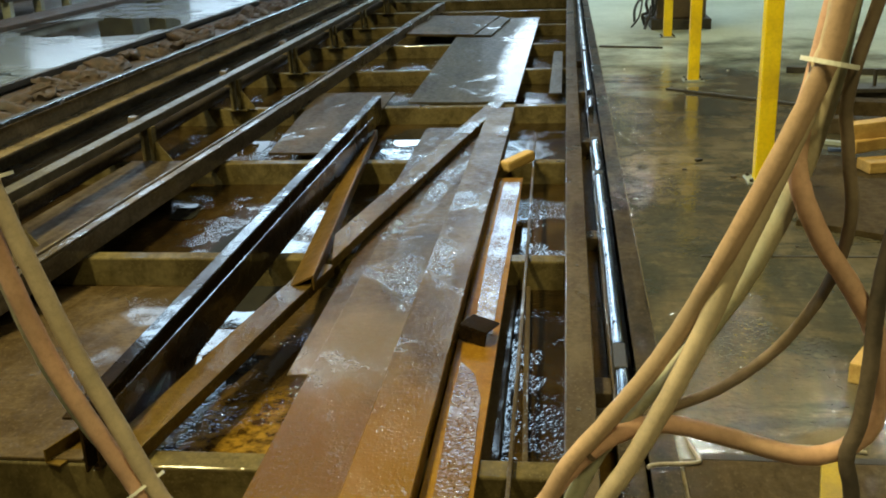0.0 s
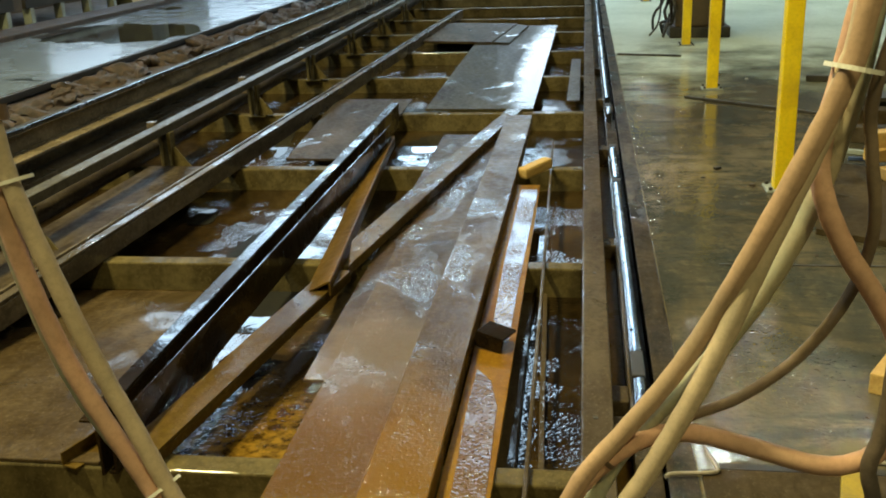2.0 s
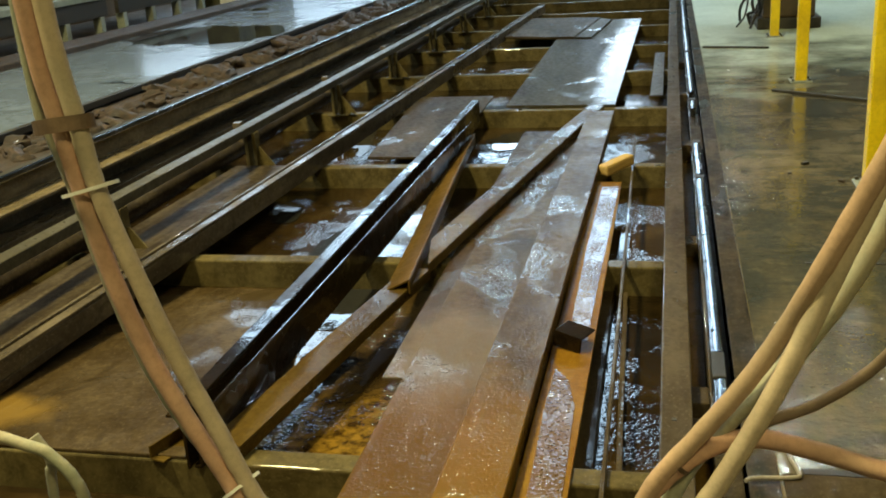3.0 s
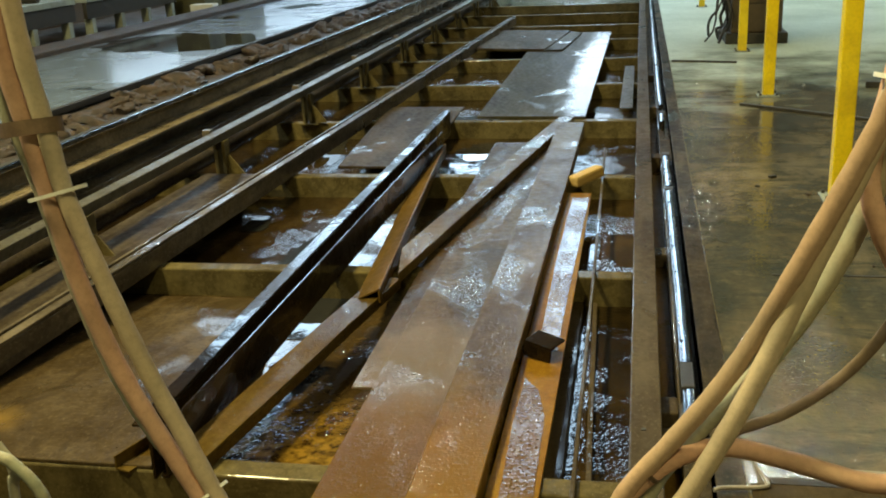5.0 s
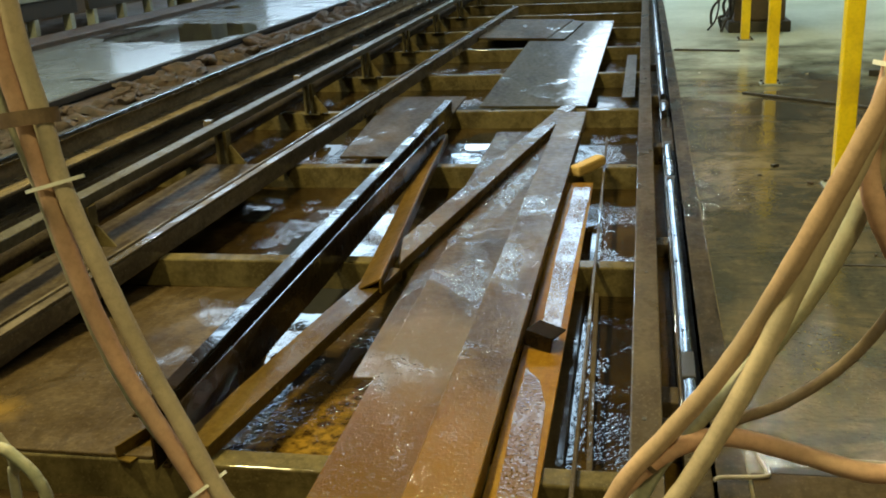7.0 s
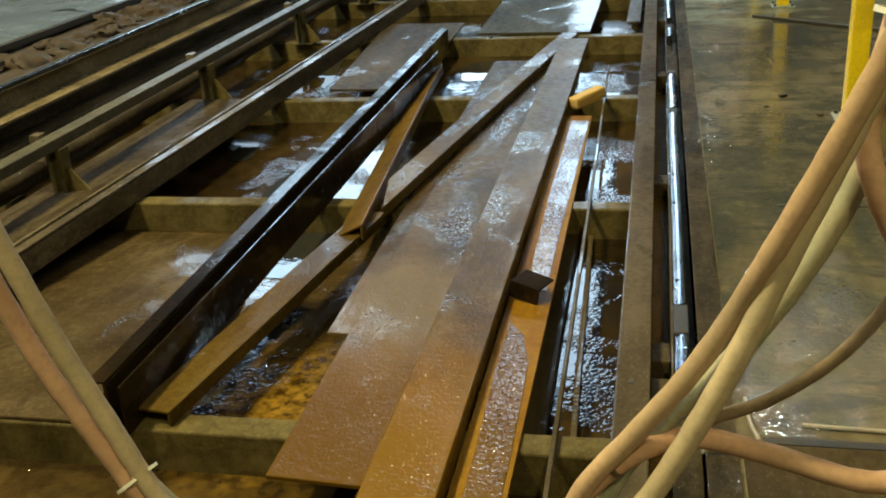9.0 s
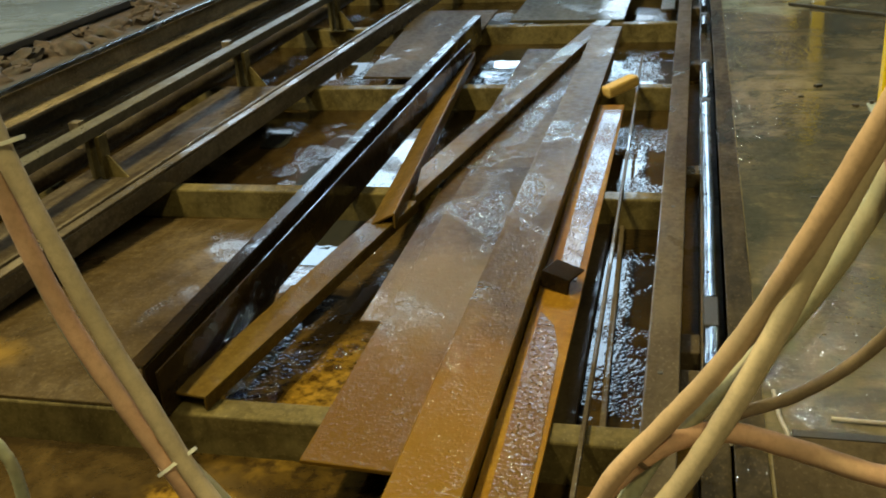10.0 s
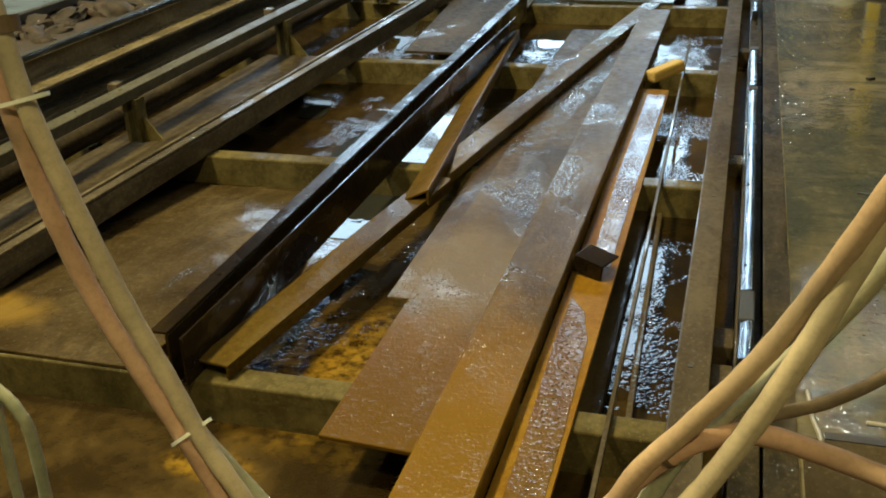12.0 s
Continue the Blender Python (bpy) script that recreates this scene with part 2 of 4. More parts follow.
def concrete(name, wet_to, base_a, base_b, soaked, gloss=0.04, lively=0.42):
    n = Nodes(name)
    broad = n.noise(0.9, 6.0, 0.6)
    fine = n.noise(30.0, 5.0, 0.7)
    colour = n.ramp(broad, [(0.32, base_a), (0.68, base_b)])
    colour = n.mix(n.ramp(fine, [(0.4, 0.0), (0.8, 0.35)]), colour, tuple(c * 0.5 for c in base_a))
    wet = n.spot(*wet_to)
    brown = n.ramp(n.noise(1.7, 6.0, 0.62, (1.5, 0.6, 1)), [(0.36, soaked[0]), (0.5, soaked[1]), (0.66, soaked[2])])
    brown = n.mix(n.ramp(n.noise(3.2, 6.0, 0.68, (1, 0.8, 1), 0.8), [(0.5, 0.0), (0.6, 0.75)]), brown, soaked[0])
    brown = n.mix(n.ramp(n.noise(13.0, 5.0, 0.7), [(0.52, 0.0), (0.68, 0.5)]), brown, soaked[2])
    brown = n.mix(n.ramp(n.noise(2.2, 5.0, 0.65, (0.7, 2.6, 1), 0.5), [(0.5, 0.0), (0.6, 0.7)]), brown, tuple(c * 0.7 for c in soaked[0]))
    colour = n.mix(n.maths("MULTIPLY", wet, 0.93), colour, brown)
    film = n.maths("MULTIPLY", wet, n.ramp(n.noise(1.6, 5.0, 0.6, (1, 1, 1), 0.5), [(0.36, 0.5), (0.5, 1.0)]))
    ripple = n.mix(0.3, n.noise(60.0, 2.0), n.noise(9.0, 2.0))
    return n.put(Base_Color=colour, Roughness=n.ramp(fine, [(0.3, 0.42), (0.7, 0.66)]), Normal=n.bump(fine, 0.3, 0.002), Coat_Weight=film, Specular_IOR_Level=n.ramp(wet, [(0.0, 0.3), (0.6, 0.01)]),
                 Coat_Roughness=gloss, Coat_IOR=1.36, Coat_Normal=n.patchy(n.bump(ripple, lively, 0.003), n.bump(n.mix(0.35, n.noise(46.0, 1.0), n.noise(18.0, 2.0)), 0.8, 0.010),
                                      n.maths("MAXIMUM", n.spot((0.66, 2.95, 0.0), (0.30, 0.58, 1.0)), n.spot((0.55, 6.6, 0.0), (0.25, 1.6, 1.0)))))


FLOOR = concrete("stained_concrete", ((1.4, 1.0, 0.0), (4.5, 8.6, 3.0), 0.2, 0.35, 1.8), (0.37, 0.42, 0.33), (0.54, 0.59, 0.48), ((0.017, 0.013, 0.010), (0.070, 0.048, 0.026), (0.15, 0.112, 0.068)))
# the blue in the soaked colours is painted sky reflection; the deck is grey
DECK = concrete("wet_grey_deck_sky_tint", ((-5.2, 12.5, 0.3), (9.0, 40.0, 9.0), 0.15, 0.3), (0.34, 0.35, 0.36), (0.42, 0.43, 0.44), ((0.10, 0.125, 0.17), (0.13, 0.157, 0.215), (0.155, 0.185, 0.25)), 0.16, 0.04)

wat = Nodes("rippled_water")
mud = wat.ramp(wat.noise(1.6, 7.0, 0.65, (1, 0.7, 1), 0.4), [(0.34, (0.008, 0.005, 0.002)), (0.5, (0.03, 0.018, 0.007)), (0.66, (0.085, 0.053, 0.02))])
mud = wat.mix(wat.ramp(wat.noise(11.0, 5.0, 0.7), [(0.45, 0.0), (0.75, 0.7)]), mud, (0.02, 0.013, 0.006))
mud = wat.mix(wat.maths("MULTIPLY", wat.spot((-2.0, 3.3, ZPIT), (0.65, 0.6, 1), 0.5, 0.5), 0.75), mud, wat.ramp(wat.noise(5.0, 6.0, 0.65), [(0.35, (0.06, 0.038, 0.016)), (0.65, (0.17, 0.11, 0.05))]))
gravel = wat.ramp(wat.noise(22.0, 3.0, 0.6), [(0.38, (0.04, 0.02, 0.003)), (0.62, (0.26, 0.145, 0.02))])
for centre, size in (((-1.02, 2.75, ZPIT), (0.36, 0.36, 1)), ((-1.25, 2.2, ZPIT), (0.14, 0.06, 1)), ((-2.05, 2.1, ZPIT), (0.12, 0.15, 1))):
    mud = wat.mix(wat.maths("MULTIPLY", wat.spot(centre, size, 0.4, 0.5), 0.8), mud, gravel)
WATER = wat.put(Base_Color=mud, Roughness=0.03, IOR=1.34, Specular_IOR_Level=0.6,
                Normal=wat.patchy(wat.bump(wat.noise(4.0, 3.0), 0.4, 0.006), wat.bump(wat.mix(0.4, wat.noise(64.0, 1.0), wat.noise(27.0, 2.0)), 0.9, 0.009),
                                  wat.ramp(wat.noise(3.4, 4.0, 0.6), [(0.47, 0.05), (0.62, 1.0)])))


# ---- builders ----
def mesh_of(bm, name):
    me = bpy.data.meshes.new(name)
    bmesh.ops.recalc_face_normals(bm, faces=bm.faces)
    bm.to_mesh(me)
    bm.free()
    return me


def part(name, bm, material, parent=None, label=""):
    """Links a bmesh as one mesh object, under parent if there is one."""
    ob = new(name, mesh_of(bm, name))
    ob.data.materials.append(material)
    if parent is not None:
        ob.parent = parent
    if label:
        tagged(ob, label)
    return ob


def thing(name, bm, material, label, category, group="", kind=""):
    return tagged(part(name, bm, material), label, category, group, kind)


def smooth(ob, angle=40):
    for p in ob.data.polygons:
        p.use_smooth = True
    ob.data.set_sharp_from_angle(angle=radians(angle))
    return ob


def box(x0, x1, y0, y1, z0, z1, bevel=0.004, m=None, bm=None):
    own = bmesh.new()
    bmesh.ops.create_cube(own, size=1.0)
    bmesh.ops.scale(own, vec=(x1 - x0, y1 - y0, z1 - z0), verts=own.verts)
    bmesh.ops.translate(own, vec=((x0 + x1) / 2, (y0 + y1) / 2, (z0 + z1) / 2), verts=own.verts)
    if bevel:
        bmesh.ops.bevel(own, geom=list(own.edges), offset=bevel, segments=2, profile=0.6, affect="EDGES")
    if m is not None:
        bmesh.ops.transform(own, matrix=m, verts=own.verts)
    if bm is None:
        return own
    tmp = bpy.data.meshes.new("tmp")
    own.to_mesh(tmp)
    own.free()
    bm.from_mesh(tmp)
    bpy.data.meshes.remove(tmp)
    return bm


def profile(points, a, b, steps=1, wobble=0.0, seed=0):
    """Sweeps a closed outline (across, up) from a to b; wobble bends it a little, as used steel is."""
    bm = bmesh.new()
    a, b = Vector(a), Vector(b)
    d = (b - a).normalized()
    side = Vector((d.y, -d.x, 0)).normalized()
    up = side.cross(d)
    rnd = random.Random(seed)
    ph = rnd.uniform(0, 6)
    rings = []
    for i in range(steps + 1):
        f = i / steps
        c = a.lerp(b, f) + side * wobble * math.sin(ph + f * 5.0) + up * wobble * 0.5 * math.sin(ph * 2 + f * 7.0)
        rings.append([bm.verts.new(c + side * u + up * v) for u, v in points])
    n = len(points)
    for r0, r1 in zip(rings, rings[1:]):
        for i in range(n):
            bm.faces.new((r0[i], r0[(i + 1) % n], r1[(i + 1) % n], r1[i]))
    bm.faces.new(rings[0][::-1])
    bm.faces.new(rings[-1])
    bmesh.ops.recalc_face_normals(bm, faces=bm.faces)
    return bm


def soft_edges(ob, width=0.003):
    mod = ob.modifiers.new("worn_edges", "BEVEL")
    mod.width, mod.segments, mod.limit_method, mod.angle_limit = width, 2, "ANGLE", radians(40)
    return ob


def rect(w, z0, z1):
    return [(-w / 2, z0), (w / 2, z0), (w / 2, z1), (-w / 2, z1)]


def ell(w, h, t, flip=1):
    pts = [(0, 0), (w, 0), (w, t), (t, t), (t, h), (0, h)]
    return [(flip * x, z) for x, z in pts]


def cee_up(w, h, t):
    return [(-w / 2, 0), (w / 2, 0), (w / 2, h), (w / 2 - t, h), (w / 2 - t, t), (-w / 2 + t, t), (-w / 2 + t, h), (-w / 2, h)]


def cee_down(w, h, t):
    return [(x, h - z) for x, z in cee_up(w, h, t)]


def eye_beam(w, h, t, web):
    return [(-w / 2, 0), (w / 2, 0), (w / 2, t), (web / 2, t), (web / 2, h - t), (w / 2, h - t), (w / 2, h), (-w / 2, h),
            (-w / 2, h - t), (-web / 2, h - t), (-web / 2, t), (-w / 2, t)]


def section(name, a, b, pieces, material, label, category, steps=6, wobble=0.003, seed=0, edge=0.003):
    """A rolled section from a to b: each leg or flange is a part of its own. pieces: (part name, outline)."""
    base = tagged(new(name), label, category)
    for piece, outline in pieces:
        soft_edges(part(piece, profile(outline, a, b, steps, wobble, seed), material, base), edge)
    return base


def slab(x0, x1, z0, z1):
    return [(x0, z0), (x1, z0), (x1, z1), (x0, z1)]


def sheet(corners, z, thick, seed=0, bevel=0.002, step=0.25, sag=0.004):
    """A steel plate with the given corners (counter-clockwise), slightly buckled."""
    bm = bmesh.new()
    low = [bm.verts.new((x, y, z - thick)) for x, y in corners]
    high = [bm.verts.new((x, y, z)) for x, y in corners]
    n = len(corners)
    bm.faces.new(low[::-1])
    bm.faces.new(high)
    for i in range(n):
        bm.faces.new((low[i], low[(i + 1) % n], high[(i + 1) % n], high[i]))
    if bevel:
        bmesh.ops.bevel(bm, geom=list(bm.edges), offset=bevel, segments=1, affect="EDGES")
    return bm


def catmull(points, per=8):
    pts = [Vector(p) for p in points]
    pts = [pts[0] * 2 - pts[1]] + pts + [pts[-1] * 2 - pts[-2]]
    out = []
    for i in range(1, len(pts) - 2):
        p0, p1, p2, p3 = pts[i - 1:i + 3]
        for k in range(per):
            t = k / per
            out.append(0.5 * ((2 * p1) + (p2 - p0) * t + (2 * p0 - 5 * p1 + 4 * p2 - p3) * t * t + (3 * p1 - p0 - 3 * p2 + p3) * t ** 3))
    out.append(pts[-2])
    return out


def tube(points, radius, sides=14, per=8, bm=None):
    bm = bm or bmesh.new()
    line = catmull(points, per)
    normal = None
    rings = []
    for i, p in enumerate(line):
        d = (line[min(i + 1, len(line) - 1)] - line[max(i - 1, 0)]).normalized()
        if normal is None:
            normal = d.orthogonal().normalized()
        normal = (normal - d * normal.dot(d)).normalized()
        other = d.cross(normal)
        r = radius * (1 + 0.025 * math.sin(i * 1.7))
        rings.append([bm.verts.new(p + (normal * math.cos(2 * math.pi * k / sides) + other * math.sin(2 * math.pi * k / sides)) * r) for k in range(sides)])
    for r0, r1 in zip(rings, rings[1:]):
        for k in range(sides):
            bm.faces.new((r0[k], r0[(k + 1) % sides], r1[(k + 1) % sides], r1[k]))
    bm.faces.new(rings[0][::-1])
    bm.faces.new(rings[-1])
    return bm


def ring_band(centre, along, radius_a, radius_b, width, across=(1, 0, 0), thick=0.004):
    """A flat band strapped round a bundle: an oval ring about the direction 'along'."""
    bm = bmesh.new()
    d = Vector(along).normalized()
    u = (Vector(across) - d * Vector(across).dot(d)).normalized()
    v = d.cross(u)
    n = 28
    loops = []
    for off, grow in ((-width / 2, 0), (width / 2, 0), (width / 2, thick), (-width / 2, thick)):
        loops.append([bm.verts.new(Vector(centre) + d * off + u * math.cos(2 * math.pi * k / n) * (radius_a + grow) + v * math.sin(2 * math.pi * k / n) * (radius_b + grow)) for k in range(n)])
    for i in range(4):
        a, b = loops[i], loops[(i + 1) % 4]
        for k in range(n):
            bm.faces.new((a[k], a[(k + 1) % n], b[(k + 1) % n], b[k]))
    return bm


# ---- the hall ----
HALL = (-13.0, 10.0, -8.0, 48.0, 8.6)
X0, X1, YA, YB, TOP = HALL
ZB, ZP = -0.12, -0.28
thing("wall_west", box(X0 - 0.3, X0, YA, YB, -0.5, TOP, 0), WALLP, "grey-green metal clad hall wall", "wall", kind="structure")
thing("wall_east", box(X1, X1 + 0.3, YA, YB, -0.5, TOP, 0), WALLP, "grey-green metal clad hall wall", "wall", kind="structure")
thing("wall_south", box(X0 - 0.3, X1 + 0.3, YA - 0.3, YA, -0.5, TOP, 0), WALLP, "grey-green metal clad hall wall", "wall", kind="structure")
thing("wall_north", box(X0 - 0.3, X1 + 0.3, YB, YB + 0.3, -0.5, TOP, 0), WALLP, "grey-green metal clad end wall of the hall", "wall", kind="structure")
thing("ceiling", box(X0 - 0.3, X1 + 0.3, YA - 0.3, YB + 0.3, TOP, TOP + 0.2, 0), ROOF, "dark sheet metal roof of the hall", "ceiling", kind="structure")
SKYGLASS = glow("skylight_glass", (0.54, 0.78, 1.0), SKYLIGHT_POWER)
for i, (xa, xb, ya, yb) in enumerate(((-3.0, -1.25, 17.5, 42.0), (-10.6, -8.3, 21.0, 44.0))):
    n_panels = 8
    for k in range(n_panels):
        a = ya + (yb - ya) * k / n_panels
        thing("skylight_%d" % (i * n_panels + k + 1), box(xa, xb, a, a + (yb - ya) / n_panels - (0.35, 0.6)[i], TOP - 0.03, TOP - 0.005, 0), SKYGLASS, "translucent bluish roof light panel", "skylight", kind="structure")
thing("skylight_17", box(-8.6, -3.2, 42.3, 46.5, TOP - 0.03, TOP - 0.005, 0), SKYGLASS, "translucent bluish roof light panel", "skylight", kind="structure")
WINGLASS = glow("window_glass", (0.66, 0.84, 1.0), SKYLIGHT_POWER * 0.22)
thing("window_1", box(-4.0, -1.2, YB - 0.03, YB - 0.005, 3.2, 8.3, 0), WINGLASS, "bluish glazed band high in the end wall", "window", kind="structure")


def high_bay(x, y, watts, colour, size):
    base = tagged(new("high_bay_lamp"), "square steel high bay lamp under the roof, unseen, some added as fill", "lamp", "high bay lamps")
    base.location = (x, y, TOP - 0.6)
    body = bmesh.new()
    box(-size / 2 - 0.05, size / 2 + 0.05, -size / 2 - 0.05, size / 2 + 0.05, 0.02, 0.16, 0.01, bm=body)
    box(-0.03, 0.03, -0.03, 0.03, 0.16, 0.6, 0.004, bm=body)
    part("housing", body, DARKPAINT, base)
    lamp = bpy.data.lights.new("lamp_light", "AREA")
    lamp.shape, lamp.size, lamp.energy, lamp.color = "SQUARE", size, watts, colour
    ob = new("lamp_light", lamp)
    ob.parent = base
    ob.location = (0, 0, 0)
    return base


COOL, WARM = (0.86, 1.0, 0.93), (0.97, 0.85, 0.36)
# (6.6, 17) and (-7.5, 2.5) are added fill for floor and deck, no known source
for x, y, share in ((2.53, 16.7, 0.4), (2.4, 40.0, 0.35), (-4.5, 17.0, 0.4), (-4.1, 25.0, 0.25), (-4.5, 32.0, 0.2), (-4.5, 40.0, 0.2), (6.6, 17.0, 1.0), (-7.5, 2.5, 0.85)):
    high_bay(x, y, COOL_LAMP * share, COOL, 0.42)
# (-4.2, 4.5) is added fill that brightens the left of the pit
for x, y, share in ((-3.8, 0.8, 1.35), (-4.2, 4.5, 0.95), (2.2, -3.0, 0.62)):
    high_bay(x, y, WARM_LAMP * share, WARM, 0.7)

bulkhead = tagged(new("wall_lamp"), "small bright bulkhead lamp on the hall wall", "lamp")
BULB = glow("lamp_glass", (1.0, 0.86, 0.62), 60.0)
part("backplate", box(X0 + 0.001, X0 + 0.04, 21.8, 22.2, 1.5, 1.9, 0.01), DARKPAINT, bulkhead)
smooth(part("bulb", box(X0 + 0.04, X0 + 0.14, 21.86, 22.14, 1.56, 1.84, 0.03), BULB, bulkhead))
SIDEGLASS = glow("side_window_glass", (0.62, 0.82, 1.0), SKYLIGHT_POWER * 0.14)
thing("window_2", box(X0 + 0.005, X0 + 0.03, 23, 47.6, 2.4, 8.3, 0), SIDEGLASS, "bluish glazed band along the side wall", "window", kind="structure")

# floor to the right of the pit, deck to its left, pit between them
thing("floor", box(0.335, X1, YA, YB, -0.4, 0.0, 0), FLOOR, "stained concrete floor, wet and brown near the pit", "floor", kind="structure")
thing("floor_deck", box(-6.15, -4.17, YA, YB, -0.4, 0.30, 0.01), DECK, "smooth wet grey concrete deck with puddles", "floor", kind="structure")
thing("floor_west", box(X0, -6.6, YA, YB, -0.4, 0.12, 0), BROWNBOX, "dark grimy floor under the machinery", "floor", kind="structure")
thing("kerb", box(-6.6, -6.15, YA, YB, -0.4, 0.36, 0.02), LUMP, "dark brown kerb along the grey deck", "kerb", kind="structure")


def uneven(x0, x1, y0, y1, z, amp, step):
    bm = bmesh.new()
    nx, ny = int((x1 - x0) / step), int((y1 - y0) / step)
    grid = [[bm.verts.new((x0 + (x1 - x0) * i / nx, y0 + (y1 - y0) * j / ny,
                           z + amp * 0.5 * noise.noise((i * step * 1.3, j * step * 0.8, 4.2)) + amp * noise.fractal((i * step * 3.1, j * step * 2.3, 1.0), 0.8, 2.1, 4)))
             for i in range(nx + 1)] for j in range(ny + 1)]
    for j in range(ny):
        for i in range(nx):
            bm.faces.new((grid[j][i], grid[j][i + 1], grid[j + 1][i + 1], grid[j + 1][i]))
    return bm


smooth(thing("pit_floor", uneven(-4.17, 0.335, -2.0, 24.0, ZP, 0.014, 0.06), PIT, "muddy rust-brown pit floor under shallow water", "floor", kind="structure"))
wbm = bmesh.new()
wv = [wbm.verts.new(p) for p in ((-4.17, -2.0, ZP + 0.018), (0.335, -2.0, ZP + 0.018), (0.335, 24.0, ZP + 0.018), (-4.17, 24.0, ZP + 0.018))]
wbm.faces.new(wv)
thing("water", wbm, WATER, "shallow rippled brown water standing in the pit", "water", kind="structure")
thing("floor_south", box(-4.17, 0.335, YA, -2.3, -0.4, 0.0, 0), FLOOR, "stained concrete floor behind the pit", "floor", kind="structure")
thing("pit_wall", box(-4.17, 0.335, 24.0, 24.3, -0.5, 0.0, 0), FLOOR, "concrete end wall of the pit", "wall", kind="structure")
thing("pit_wall_south", box(-4.17, 0.335, -2.3, -2.0, -0.5, 0.0, 0), FLOOR, "concrete end wall of the pit", "wall", kind="structure")

# ---- cross beams ----
FRONTS = [2.41 + 1.86 * i for i in range(-2, 10)]


def cross_beam(y, seed):
    ob = thing("cross_beam", profile(rect(0.1, -0.17, 0.0), (-4.1, y + 0.05, ZB), (0.018, y + 0.05, ZB), 6, 0.003, seed), OCHRE,
               "dirty ochre painted steel cross beam in the pit", "beam", "cross beams")
    return soft_edges(ob, 0.008)


for i, y in enumerate(FRONTS):
    cross_beam(y, i)

# ---- right edge of the pit ----
edge = soft_edges(thing("edge_beam", profile(rect(0.097, -0.27, 0.0), (0.067, -1.9, 0.0), (0.067, 23.9, 0.0), 12, 0.002, 3), BEAM,
                 "brown-grey flat-topped steel edge beam along the pit", "beam"), 0.005)
for x, y in ((0.062, 2.62), (0.07, 3.9), (0.06, 5.35), (0.074, 6.9), (0.065, 8.8)):
    part("bolt_hole", box(x - 0.007, x + 0.007, y - 0.009, y + 0.009, -0.002, 0.0012, 0.001), DARKPAINT, edge, "dark bolt hole")
rail = tagged(new("wet_rail"), "bright wet steel rail with dark joints beside the pit", "rail")
lengths = ((2.70, 2.92), (3.13, 5.42), (5.52, 6.28), (7.40, 7.72), (8.08, 10.3), (10.38, 12.2), (12.26, 15.0), (15.06, 19.0))
for a, b in lengths:
    head = [(0.021, 0.006), (0.017, 0.0165), (0.013, 0.018), (-0.015, 0.0125), (-0.020, 0.009), (-0.021, 0.0), (-0.021, -0.05), (0.021, -0.05)]
    smooth(part("rail_length", profile(head, (0.206, a, -0.02), (0.206, b, -0.02), 3, 0.002, int(a * 10)), BRIGHT, rail), 50)
    part("joint", box(0.184, 0.23, b + 0.002, b + (0.2 if b < 3 else 0.07), -0.07, 0.0, 0.006), DARKPAINT, rail, "black rail joint")
part("rail_seat", box(0.178, 0.2532, 2.0, 23.9, -0.28, -0.071, 0.004), KERBSTEEL, rail, "dark brown steel seat under the rail")
soft_edges(thing("kerb_angle", profile([(-0.04, 0.0), (0.04, 0.0), (0.04, -0.27), (0.03, -0.27), (0.03, -0.012), (-0.04, -0.012)][::-1], (0.294, -1.9, 0.004), (0.294, 23.9, 0.004), 8, 0.001, 8), KERBSTEEL,
                 "mottled brown steel angle edging the concrete floor", "edging", kind="structure"), 0.002)
thing("pit_ledge", box(0.1165, 0.177, 2.0, 23.9, -0.276, -0.15, 0.004), CHAN, "narrow brown steel ledge between beam and rail", "ledge", kind="structure")
for y in (2.62, 2.86, 4.5, 6.4, 8.2, 10.1):
    ob = thing("spacer_block", box(0.1168, 0.1765, y, y + 0.12, -0.1495, -0.05 - 0.03 * ((y * 10) % 2), 0.006), BEAM, "small brown steel spacer block between beam and rail", "block", "spacer blocks")

# ---- left rails ----
section("grooved_rail", (-2.50, 1.4, 0.0), (-1.93, 15.8, 0.0), (("body", slab(-0.045, 0.045, -0.12, -0.018)), ("lip", slab(-0.045, -0.027, -0.0178, 0.0)), ("lip", slab(-0.006, 0.045, -0.0178, 0.0))),
        RAIL, "dark wet steel rail with a groove along its top", "rail", 8, 0.004, 5, 0.003)
soft_edges(thing("guide_rail", profile(rect(0.085, -0.055, 0.0), (-2.76, 0.5, 0.2), (-2.76, 23.9, 0.2), 10, 0.003, 6), GREYRAIL,
                 "grey worn guide rail carried on ochre brackets", "rail"), 0.005)
lr = tagged(new("roller_beam"), "heavy black and brown steel beam with a bright running edge", "beam")
soft_edges(part("top_flange", profile(rect(0.055, -0.03, 0.0), (-3.4575, 0.5, 0.30), (-3.4575, 23.9, 0.30), 8, 0.002, 1), DARKPAINT, lr, "black top flange"), 0.004)
soft_edges(part("running_edge", profile(rect(0.02, -0.03, 0.004), (-3.419, 0.5, 0.30), (-3.419, 23.9, 0.30), 8, 0.002, 1), BRIGHT, lr, "bright worn running edge"), 0.006)
part("web", box(-3.50, -3.47, 0.5, 23.9, 0.0, 0.27, 0.002), GRIMY, lr, "grimy brown web")
soft_edges(part("lower_flange", profile(rect(0.17, -0.02, 0.0), (-3.39, 0.5, 0.15), (-3.39, 23.9, 0.15), 8, 0.002, 2), GRIMY, lr, "grimy tan-brown lower flange"), 0.004)
